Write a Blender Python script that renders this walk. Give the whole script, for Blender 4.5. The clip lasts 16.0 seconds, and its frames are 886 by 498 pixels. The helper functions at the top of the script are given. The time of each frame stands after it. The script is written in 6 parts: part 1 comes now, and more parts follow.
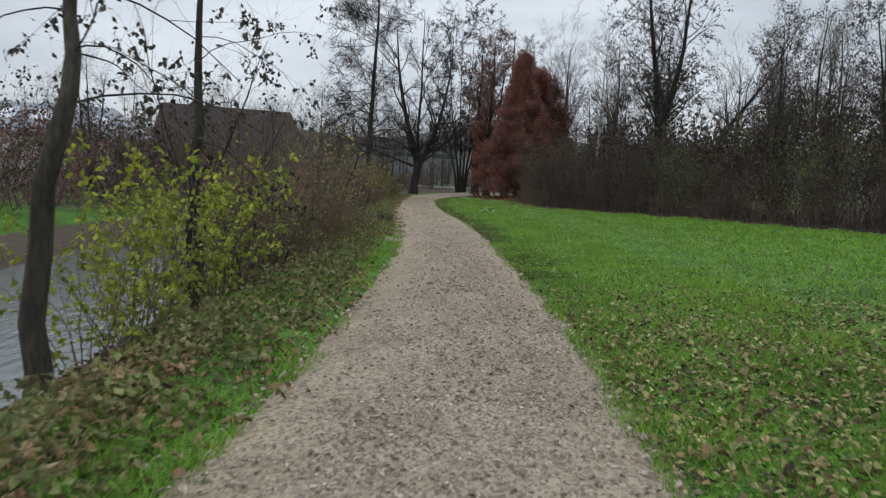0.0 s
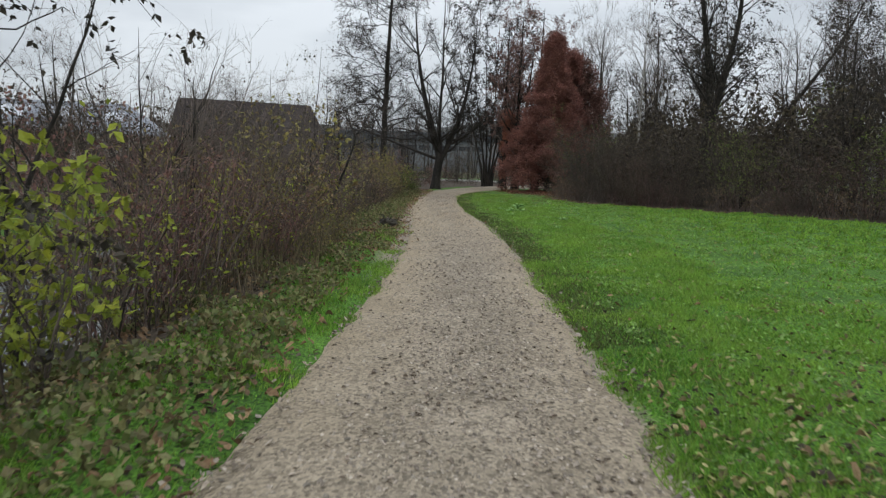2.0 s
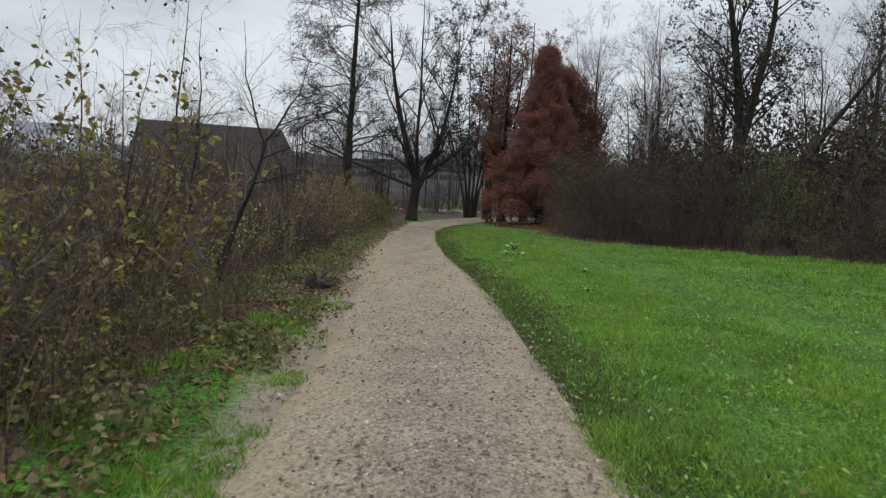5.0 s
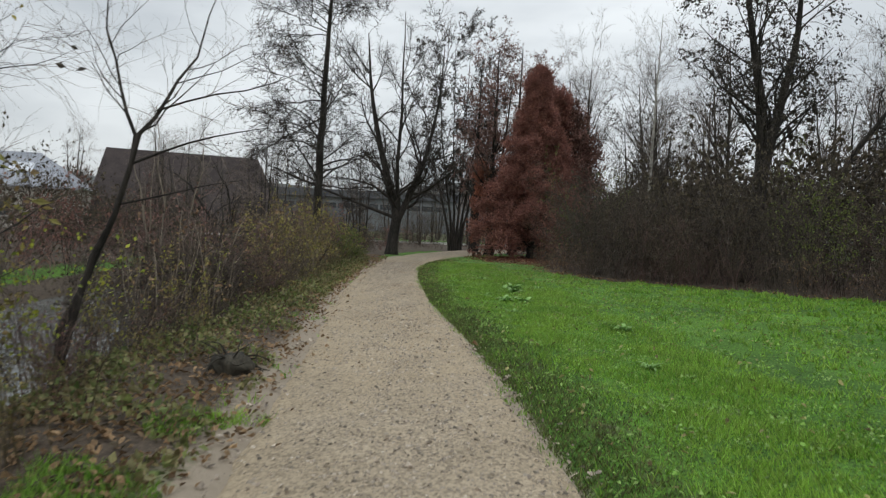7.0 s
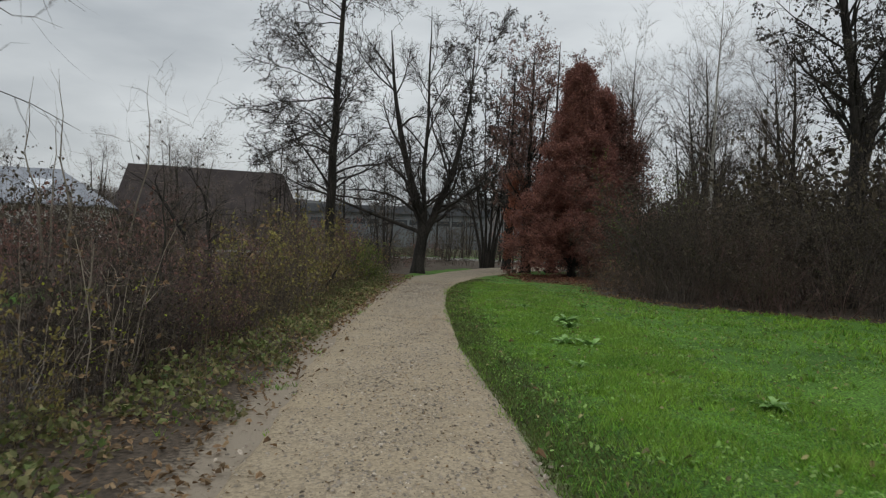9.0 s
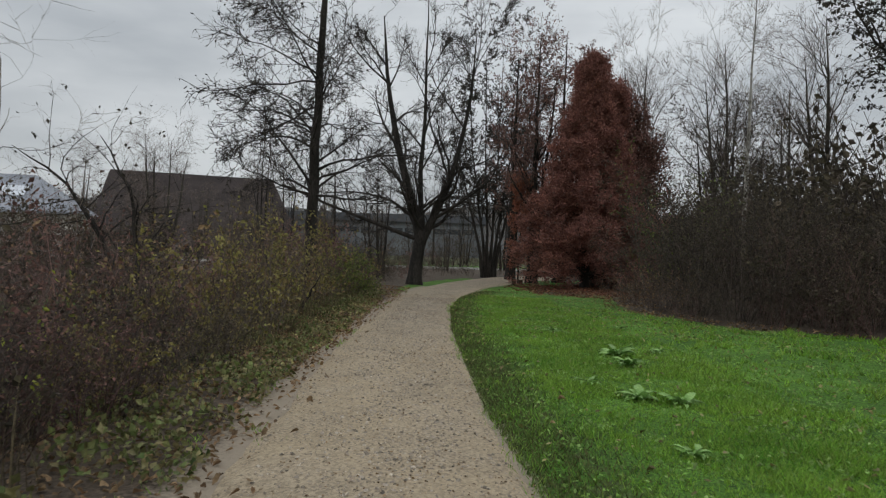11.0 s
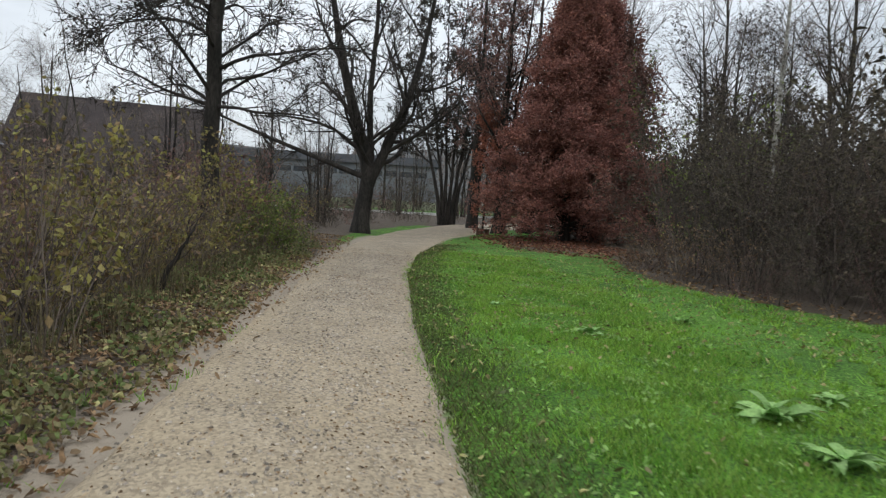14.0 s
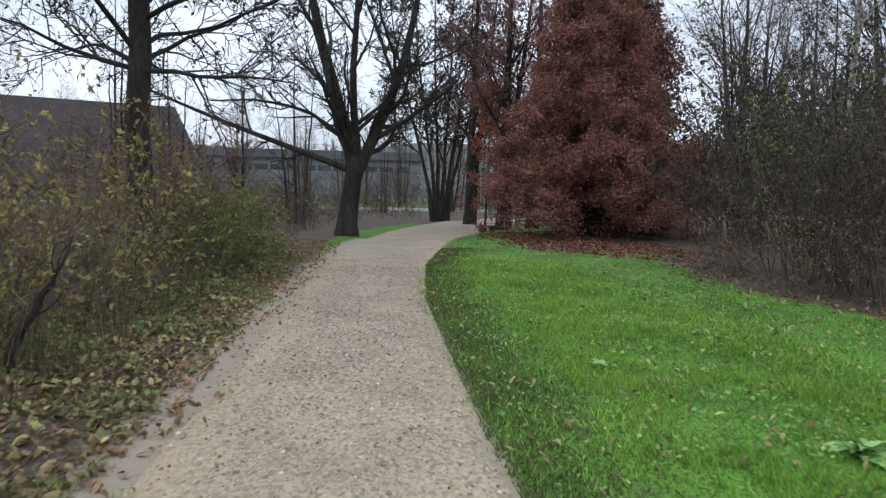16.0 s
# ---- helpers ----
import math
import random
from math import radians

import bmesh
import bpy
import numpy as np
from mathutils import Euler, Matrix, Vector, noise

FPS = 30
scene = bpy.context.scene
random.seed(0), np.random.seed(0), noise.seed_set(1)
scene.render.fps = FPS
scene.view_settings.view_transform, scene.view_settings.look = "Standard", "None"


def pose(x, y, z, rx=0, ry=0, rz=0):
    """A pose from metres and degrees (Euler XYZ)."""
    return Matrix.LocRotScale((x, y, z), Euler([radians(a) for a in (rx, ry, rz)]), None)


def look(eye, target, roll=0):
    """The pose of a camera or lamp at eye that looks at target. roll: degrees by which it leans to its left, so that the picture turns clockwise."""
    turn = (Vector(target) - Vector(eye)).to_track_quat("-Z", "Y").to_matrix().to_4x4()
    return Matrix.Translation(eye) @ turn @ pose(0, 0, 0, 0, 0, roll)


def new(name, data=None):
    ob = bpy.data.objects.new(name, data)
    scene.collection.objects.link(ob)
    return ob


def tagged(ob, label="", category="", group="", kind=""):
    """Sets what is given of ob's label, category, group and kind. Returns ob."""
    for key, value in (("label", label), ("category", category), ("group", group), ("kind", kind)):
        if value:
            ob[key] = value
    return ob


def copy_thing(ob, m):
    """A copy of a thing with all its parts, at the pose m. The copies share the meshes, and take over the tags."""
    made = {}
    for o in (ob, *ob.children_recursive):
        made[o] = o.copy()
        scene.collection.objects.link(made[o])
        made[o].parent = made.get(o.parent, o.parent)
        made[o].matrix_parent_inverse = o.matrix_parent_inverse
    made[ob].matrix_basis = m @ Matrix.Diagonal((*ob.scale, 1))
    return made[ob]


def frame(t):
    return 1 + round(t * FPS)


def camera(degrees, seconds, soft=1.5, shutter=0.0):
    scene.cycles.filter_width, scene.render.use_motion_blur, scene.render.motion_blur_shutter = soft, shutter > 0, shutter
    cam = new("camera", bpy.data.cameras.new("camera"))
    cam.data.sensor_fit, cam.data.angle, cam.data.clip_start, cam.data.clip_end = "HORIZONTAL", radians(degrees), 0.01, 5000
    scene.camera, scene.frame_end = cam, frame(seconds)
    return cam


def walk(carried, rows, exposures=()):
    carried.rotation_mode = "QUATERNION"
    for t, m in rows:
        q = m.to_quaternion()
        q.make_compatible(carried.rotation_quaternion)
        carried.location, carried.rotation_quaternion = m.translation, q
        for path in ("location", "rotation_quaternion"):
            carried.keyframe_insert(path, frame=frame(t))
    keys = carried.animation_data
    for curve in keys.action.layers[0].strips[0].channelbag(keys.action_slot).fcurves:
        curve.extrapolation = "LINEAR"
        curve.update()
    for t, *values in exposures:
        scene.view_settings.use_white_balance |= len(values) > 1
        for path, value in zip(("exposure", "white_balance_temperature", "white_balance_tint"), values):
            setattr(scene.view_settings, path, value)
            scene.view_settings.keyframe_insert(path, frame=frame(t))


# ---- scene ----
# shutter and lens
cam = camera(63.0, 16.0, soft=1.2, shutter=0.25)
METRES, EYE, TILT, LEAN, TURN = 35.7, 1.5, 0.0, 0.0, -3.0
ROWS = [
    (0.0, 0.0, 0.0, 0.0, 0.3, -5.99, -2.82),
    (0.5, 0.0029, 0.035, 0.0002, -0.44, -5.79, -2.5),
    (1.0, 0.0055, 0.068, 0.0, -0.2, -6.2, -2.06),
    (1.5, 0.0067, 0.1029, -0.0008, 1.08, -6.89, -1.83),
    (2.0, 0.007, 0.1355, -0.0006, 2.49, -6.61, -1.93),
    (2.5, 0.0067, 0.1719, -0.0005, 3.77, -5.63, -2.22),
    (3.0, 0.0062, 0.2039, -0.0003, 3.35, -4.9, -2.39),
    (3.5, 0.0077, 0.241, -0.0005, 1.4, -4.59, -2.32),
    (4.0, 0.0087, 0.2747, -0.0006, 0.74, -4.4, -2.41),
    (6.5, 0.0002, 0.4258, -0.0027, 1.46, -3.71, -2.59),
    (7.0, 0.002, 0.4578, -0.0026, -0.41, -1.68, -2.4),
    (7.5, 0.0039, 0.4903, -0.002, -1.13, 0.1, -2.17),
    (8.0, 0.0042, 0.5208, -0.002, -0.46, 0.29, -2.55),
    (8.5, 0.0039, 0.5497, -0.0021, 0.74, -0.11, -2.57),
    (9.0, 0.0011, 0.5792, -0.0023, 2.0, -0.54, -2.03),
    (11.5, -0.0101, 0.7187, -0.0033, 1.27, 0.19, -1.45),
    (12.0, -0.0102, 0.7485, -0.0036, -2.23, -0.06, -1.65),
    (12.5, -0.0101, 0.7808, -0.0038, -5.11, -1.16, -2.18),
    (13.0, -0.0105, 0.8078, -0.0046, -5.83, -2.53, -2.85),
    (13.5, -0.0121, 0.8379, -0.005, -4.68, -3.5, -3.11),
    (14.0, -0.0164, 0.8711, -0.0051, -2.28, -4.15, -3.2),
    (14.5, -0.0211, 0.9012, -0.0056, -0.73, -4.43, -2.95),
    (15.0, -0.0258, 0.9305, -0.0059, -0.9, -4.74, -2.3),
    (15.5, -0.0289, 0.9626, -0.0067, -2.4, -5.15, -1.43),
    (16.0, -0.0313, 0.9973, -0.007, -3.88, -4.55, -1.31),
]
walk(cam, [(t, pose(0, 0, EYE, TILT, LEAN, TURN) @ pose(METRES * x, METRES * y, METRES * z, 90 + pitch, roll, yaw)) for t, x, y, z, yaw, pitch, roll in ROWS],
     exposures=((0, -0.12, 6150, 7), (2, -0.08, 6250, 7), (4, -0.16, 6300, 7), (7, -0.05, 6450, 6), (7.5, -0.5, 6500, 6), (8, -0.5, 6500, 6), (9, -0.41, 6480, 6), (11.5, -0.43, 6450, 7), (12.5, -0.08, 6400, 7), (14, 0.18, 6250, 7), (16, 0.38, 5850, 9)))

# ---- sky, sun, exposure ----
world = bpy.data.worlds.new("overcast_sky")
scene.world = world
world.use_nodes = True
wn, wl = world.node_tree.nodes, world.node_tree.links
wn.clear()
w_out = wn.new("ShaderNodeOutputWorld")
w_bg = wn.new("ShaderNodeBackground")
w_bg.inputs["Strength"].default_value = 0.1
w_sky = wn.new("ShaderNodeTexSky")
w_sky.sky_type = "NISHITA"
w_sky.sun_disc = False
w_sky.sun_elevation = radians(32)
w_sky.sun_rotation = radians(200)
w_co = wn.new("ShaderNodeTexCoord")
w_map = wn.new("ShaderNodeMapping")
w_map.inputs["Scale"].default_value = (1.6, 1.6, 5.5)
w_noise = wn.new("ShaderNodeTexNoise")
w_noise.inputs["Scale"].default_value = 1.3
w_noise.inputs["Detail"].default_value = 6
w_noise.inputs["Roughness"].default_value = 0.5
w_ramp = wn.new("ShaderNodeValToRGB")
w_ramp.color_ramp.elements[0].position = 0.33
w_ramp.color_ramp.elements[0].color = (0.66, 0.69, 0.74, 1)
w_ramp.color_ramp.elements[1].position = 0.6
w_ramp.color_ramp.elements[1].color = (1.04, 1.06, 1.1, 1)
w_gain = wn.new("ShaderNodeVectorMath")
w_gain.operation = "SCALE"
w_gain.inputs["Scale"].default_value = 8.1
w_mix = wn.new("ShaderNodeMix")
w_mix.data_type = "RGBA"
w_mix.inputs["Factor"].default_value = 0.93
wl.new(w_co.outputs["Generated"], w_map.inputs["Vector"])
wl.new(w_map.outputs["Vector"], w_noise.inputs["Vector"])
wl.new(w_noise.outputs["Fac"], w_ramp.inputs["Fac"])
wl.new(w_ramp.outputs["Color"], w_gain.inputs[0])
wl.new(w_sky.outputs["Color"], w_mix.inputs["A"])
wl.new(w_gain.outputs["Vector"], w_mix.inputs["B"])
w_sep = wn.new("ShaderNodeSeparateXYZ")
w_up = wn.new("ShaderNodeMapRange")
w_up.inputs["From Min"].default_value, w_up.inputs["From Max"].default_value = 0.0, 1.0
w_up.inputs["To Min"].default_value, w_up.inputs["To Max"].default_value = 0.9, 1.8
w_grad = wn.new("ShaderNodeVectorMath")
w_grad.operation = "SCALE"
wl.new(w_co.outputs["Generated"], w_sep.inputs[0])
wl.new(w_sep.outputs["Z"], w_up.inputs["Value"])
wl.new(w_mix.outputs["Result"], w_grad.inputs[0])
wl.new(w_up.outputs["Result"], w_grad.inputs["Scale"])
wl.new(w_grad.outputs["Vector"], w_bg.inputs["Color"])
wl.new(w_bg.outputs["Background"], w_out.inputs["Surface"])
sun_data = bpy.data.lights.new("sun", "SUN")
sun_data.energy = 0.55
sun_data.angle = radians(25)
sun_data.color = (1.0, 0.97, 0.92)
sun = new("sun", sun_data)
sun.matrix_world = look((0, 0, 40), (12, 30, 10))


# ---- materials ----
def mat(name, c1, c2, scale=6.0, rough=0.85, bump=0.3, bscale=60.0, fine=0.35, island=0.0, c3=None, through_light=0.0, spec=0.3, stretch=(1, 1, 1), obrand=0.0):
    m = bpy.data.materials.new(name)
    m.use_nodes = True
    n, l = m.node_tree.nodes, m.node_tree.links
    p = n["Principled BSDF"]
    out = n["Material Output"]
    p.inputs["Roughness"].default_value = rough
    p.inputs["Specular IOR Level"].default_value = spec
    co = n.new("ShaderNodeTexCoord")
    mp = n.new("ShaderNodeMapping")
    mp.inputs["Scale"].default_value = stretch
    l.new(co.outputs["Object"], mp.inputs["Vector"])
    big = n.new("ShaderNodeTexNoise")
    big.inputs["Scale"].default_value = scale
    big.inputs["Detail"].default_value = 5
    small = n.new("ShaderNodeTexNoise")
    small.inputs["Scale"].default_value = bscale
    small.inputs["Detail"].default_value = 4
    for t in (big, small):
        l.new(mp.outputs["Vector"], t.inputs["Vector"])
    rng = n.new("ShaderNodeMapRange")
    rng.inputs["From Min"].default_value, rng.inputs["From Max"].default_value = 0.35, 0.65
    l.new(big.outputs["Fac"], rng.inputs["Value"])
    mx = n.new("ShaderNodeMix")
    mx.data_type = "RGBA"
    mx.inputs["A"].default_value, mx.inputs["B"].default_value = (*c1, 1), (*c2, 1)
    l.new(rng.outputs["Result"], mx.inputs["Factor"])
    col = mx.outputs["Result"]
    geo = n.new("ShaderNodeNewGeometry")
    if c3:
        mx3 = n.new("ShaderNodeMix")
        mx3.data_type = "RGBA"
        mx3.inputs["B"].default_value = (*c3, 1)
        l.new(geo.outputs["Random Per Island"], mx3.inputs["Factor"])
        l.new(col, mx3.inputs["A"])
        col = mx3.outputs["Result"]
    hsv = n.new("ShaderNodeHueSaturation")
    l.new(col, hsv.inputs["Color"])
    v = n.new("ShaderNodeMapRange")
    v.inputs["From Min"].default_value, v.inputs["From Max"].default_value = 0.3, 0.7
    v.inputs["To Min"].default_value, v.inputs["To Max"].default_value = 1 - fine, 1 + fine
    l.new(small.outputs["Fac"], v.inputs["Value"])
    val = v.outputs["Result"]
    if island:
        iv = n.new("ShaderNodeMath")
        iv.operation = "MULTIPLY_ADD"
        wob = n.new("ShaderNodeMath")
        wob.operation = "MULTIPLY"
        wob.inputs[1].default_value = 7.31
        fr = n.new("ShaderNodeMath")
        fr.operation = "FRACT"
        l.new(geo.outputs["Random Per Island"], wob.inputs[0])
        l.new(wob.outputs[0], fr.inputs[0])
        l.new(fr.outputs[0], iv.inputs[0])
        iv.inputs[1].default_value = 2 * island
        iv.inputs[2].default_value = 1 - island
        mu = n.new("ShaderNodeMath")
        mu.operation = "MULTIPLY"
        l.new(iv.outputs[0], mu.inputs[0])
        l.new(val, mu.inputs[1])
        val = mu.outputs[0]
    if obrand:
        oi = n.new("ShaderNodeObjectInfo")
        ov = n.new("ShaderNodeMath")
        ov.operation = "MULTIPLY_ADD"
        l.new(oi.outputs["Random"], ov.inputs[0])
        ov.inputs[1].default_value = 2 * obrand
        ov.inputs[2].default_value = 1 - obrand
        mo = n.new("ShaderNodeMath")
        mo.operation = "MULTIPLY"
        l.new(ov.outputs[0], mo.inputs[0])
        l.new(val, mo.inputs[1])
        val = mo.outputs[0]
    l.new(val, hsv.inputs["Value"])
    l.new(hsv.outputs["Color"], p.inputs["Base Color"])
    if bump:
        b = n.new("ShaderNodeBump")
        b.inputs["Strength"].default_value = bump
        b.inputs["Distance"].default_value = 0.02
        l.new(small.outputs["Fac"], b.inputs["Height"])
        l.new(b.outputs["Normal"], p.inputs["Normal"])
    if through_light:
        tr = n.new("ShaderNodeBsdfTranslucent")
        l.new(hsv.outputs["Color"], tr.inputs["Color"])
        ms = n.new("ShaderNodeMixShader")
        ms.inputs["Fac"].default_value = through_light
        l.new(p.outputs["BSDF"], ms.inputs[1])
        l.new(tr.outputs["BSDF"], ms.inputs[2])
        l.new(ms.outputs["Shader"], out.inputs["Surface"])
    return m


BARK = mat("bark_grey_brown", (0.028, 0.025, 0.02), (0.065, 0.058, 0.044), 3, 0.95, 0.9, 26, 0.45, stretch=(1, 1, 0.3))
BARK_DARK = mat("bark_dark", (0.016, 0.014, 0.012), (0.042, 0.036, 0.031), 3, 0.95, 0.9, 24, 0.4, stretch=(1, 1, 0.3))
BARK_BIRCH = mat("bark_birch", (0.16, 0.15, 0.13), (0.42, 0.4, 0.36), 2.5, 0.8, 0.4, 18, 0.4, stretch=(1, 1, 2.5))
TWIG = mat("twig_brown", (0.075, 0.06, 0.05), (0.16, 0.128, 0.106), 3, 0.9, 0, 40, 0.2, island=0.7)
# TWIG_GREY darkened by about half: shade inside the thicket put into the colour
TWIG_GREY_SHADED = mat("twig_grey_brown_shaded", (0.044, 0.035, 0.03), (0.1, 0.08, 0.068), 1.5, 0.9, 0, 40, 0.2, island=0.7)
TWIG_DARK = mat("twig_dark", (0.02, 0.017, 0.015), (0.05, 0.042, 0.036), 3, 0.9, 0, 40, 0.2, island=0.5)
TWIG_RED = mat("twig_red_brown", (0.14, 0.084, 0.075), (0.25, 0.155, 0.138), 3, 0.8, 0, 40, 0.2, island=0.7)
TWIG_PALE = mat("twig_pale", (0.16, 0.135, 0.1), (0.28, 0.235, 0.185), 4, 0.9, 0, 40, 0.2, island=0.35)
TWIG_GREY = mat("twig_grey_brown", (0.082, 0.064, 0.056), (0.175, 0.14, 0.12), 3, 0.9, 0, 40, 0.2, island=0.7)
LEAF_YELLOW = mat("leaf_yellow_green", (0.3, 0.38, 0.045), (0.5, 0.48, 0.06), 3, 0.5, 0, 60, 0.15, island=0.4, c3=(0.16, 0.2, 0.035), through_light=0.4)
LEAF_OLIVE = mat("leaf_olive", (0.18, 0.2, 0.045), (0.34, 0.3, 0.08), 3, 0.6, 0, 60, 0.2, island=0.5, c3=(0.18, 0.12, 0.06), through_light=0.3)
LEAF_GREEN = mat("leaf_dull_green", (0.09, 0.13, 0.03), (0.19, 0.21, 0.05), 3, 0.55, 0, 60, 0.2, island=0.45, through_light=0.3)
LEAF_DARK = mat("leaf_dark_withered", (0.03, 0.028, 0.022), (0.055, 0.045, 0.032), 3, 0.7, 0, 60, 0.2, island=0.4, through_light=0.1)
LEAF_RUST = mat("leaf_rust", (0.18, 0.1, 0.078), (0.28, 0.158, 0.122), 3, 0.7, 0, 60, 0.2, island=0.45, c3=(0.13, 0.064, 0.055), through_light=0.3)
LEAF_RED = mat("leaf_copper_red", (0.26, 0.115, 0.09), (0.37, 0.168, 0.122), 0.6, 0.65, 0, 60, 0.2, island=0.45, c3=(0.22, 0.1, 0.084), through_light=0.4)
LEAF_ORANGE = mat("leaf_orange_red", (0.32, 0.115, 0.07), (0.42, 0.17, 0.09), 0.8, 0.65, 0, 60, 0.2, island=0.45, c3=(0.26, 0.1, 0.07), through_light=0.4)
LEAF_BROWN = mat("leaf_dead_brown", (0.2, 0.128, 0.065), (0.36, 0.255, 0.145), 4, 0.8, 0, 50, 0.25, island=0.5, c3=(0.16, 0.095, 0.05), through_light=0.15)
LEAF_GREYED = mat("leaf_fallen_greyed", (0.28, 0.235, 0.19), (0.46, 0.4, 0.33), 4, 0.7, 0, 50, 0.25, island=0.5, c3=(0.22, 0.175, 0.135), through_light=0.05)
LEAF_LITTER_RED = mat("leaf_fallen_red", (0.2, 0.075, 0.045), (0.28, 0.13, 0.07), 2, 0.8, 0, 50, 0.25, island=0.5, c3=(0.1, 0.05, 0.035), through_light=0.05)
LEAF_PALE = mat("leaf_fallen_olive", (0.22, 0.21, 0.075), (0.4, 0.37, 0.17), 4, 0.7, 0, 50, 0.25, island=0.5, c3=(0.18, 0.15, 0.06), through_light=0.1)
# TWIG_RED darkened by about half, with the thicket's shade in its colour
TWIG_RED_SHADED = mat("twig_red_brown_shaded", (0.062, 0.038, 0.034), (0.135, 0.083, 0.073), 1.5, 0.9, 0, 40, 0.2, island=0.7)
# withered leaf, darkened in colour for the shade deep in the thicket
LEAF_DARKENED = mat("leaf_withered_darkened", (0.046, 0.037, 0.028), (0.1, 0.076, 0.055), 1, 0.8, 0, 50, 0.25, island=0.6, c3=(0.07, 0.06, 0.035), through_light=0.15)
DRY_GRASS = mat("dry_grass", (0.12, 0.094, 0.058), (0.22, 0.178, 0.115), 2, 0.8, 0, 40, 0.2, island=0.5, c3=(0.12, 0.1, 0.05), through_light=0.25)
HERB = mat("clover_leaf", (0.13, 0.28, 0.04), (0.25, 0.42, 0.085), 2, 0.6, 0, 40, 0.2, island=0.45, c3=(0.24, 0.34, 0.11), through_light=0.25)
LEAF_DOCK = mat("leaf_dock", (0.12, 0.27, 0.05), (0.26, 0.42, 0.13), 5, 0.5, 0.2, 40, 0.25, obrand=0.25, through_light=0.2)
GRASS = mat("grass_blade", (0.105, 0.29, 0.026), (0.27, 0.485, 0.055), 0.7, 0.55, 0, 40, 0.15, island=0.5, c3=(0.23, 0.32, 0.068), through_light=0.45)
GRASS_WORN = mat("grass_worn", (0.055, 0.1, 0.02), (0.1, 0.165, 0.035), 1.2, 0.6, 0, 40, 0.2, island=0.5, c3=(0.12, 0.11, 0.045), through_light=0.3)
WEED = mat("weed_leaf", (0.075, 0.13, 0.03), (0.16, 0.2, 0.06), 1.5, 0.6, 0, 40, 0.2, island=0.5, c3=(0.22, 0.18, 0.09), through_light=0.25)
STONE = mat("path_stone", (0.27, 0.23, 0.18), (0.5, 0.44, 0.36), 12, 0.85, 0, 80, 0.2, island=0.55, c3=(0.22, 0.185, 0.15))
WALL_RENDER = mat("house_render", (0.42, 0.4, 0.36), (0.52, 0.5, 0.45), 0.6, 0.9, 0.1, 20, 0.08)
WALL_BOARD = mat("barn_boards", (0.06, 0.055, 0.052), (0.1, 0.092, 0.086), 1.2, 0.9, 0.2, 14, 0.2, stretch=(5, 5, 0.4))
ROOF_TILE = mat("barn_roof_tiles", (0.034, 0.027, 0.026), (0.054, 0.042, 0.04), 0.7, 0.85, 0.2, 6, 0.2)
ROOF_GREY = mat("house_roof_grey", (0.2, 0.215, 0.245), (0.3, 0.315, 0.35), 0.5, 0.6, 0.1, 8, 0.1)
GLASS_DARK = mat("far_window", (0.03, 0.035, 0.04), (0.06, 0.065, 0.07), 2, 0.15, 0, 10, 0.1, spec=0.5)
PANEL = mat("roof_panel", (0.55, 0.58, 0.62), (0.62, 0.65, 0.7), 2, 0.25, 0, 10, 0.05, spec=0.5)
CONCRETE = mat("pale_concrete", (0.42, 0.41, 0.39), (0.55, 0.54, 0.52), 1.5, 0.9, 0.2, 20, 0.15)
FACADE = mat("far_facade", (0.12, 0.13, 0.14), (0.17, 0.18, 0.19), 0.2, 0.8, 0, 8, 0.08)
FACADE_DARK = mat("far_roof_band", (0.07, 0.075, 0.085), (0.1, 0.105, 0.115), 0.2, 0.8, 0, 8, 0.08)
BENCH_WOOD = mat("bench_wood", (0.08, 0.06, 0.045), (0.14, 0.105, 0.08), 5, 0.85, 0.4, 40, 0.3, stretch=(1, 6, 6))


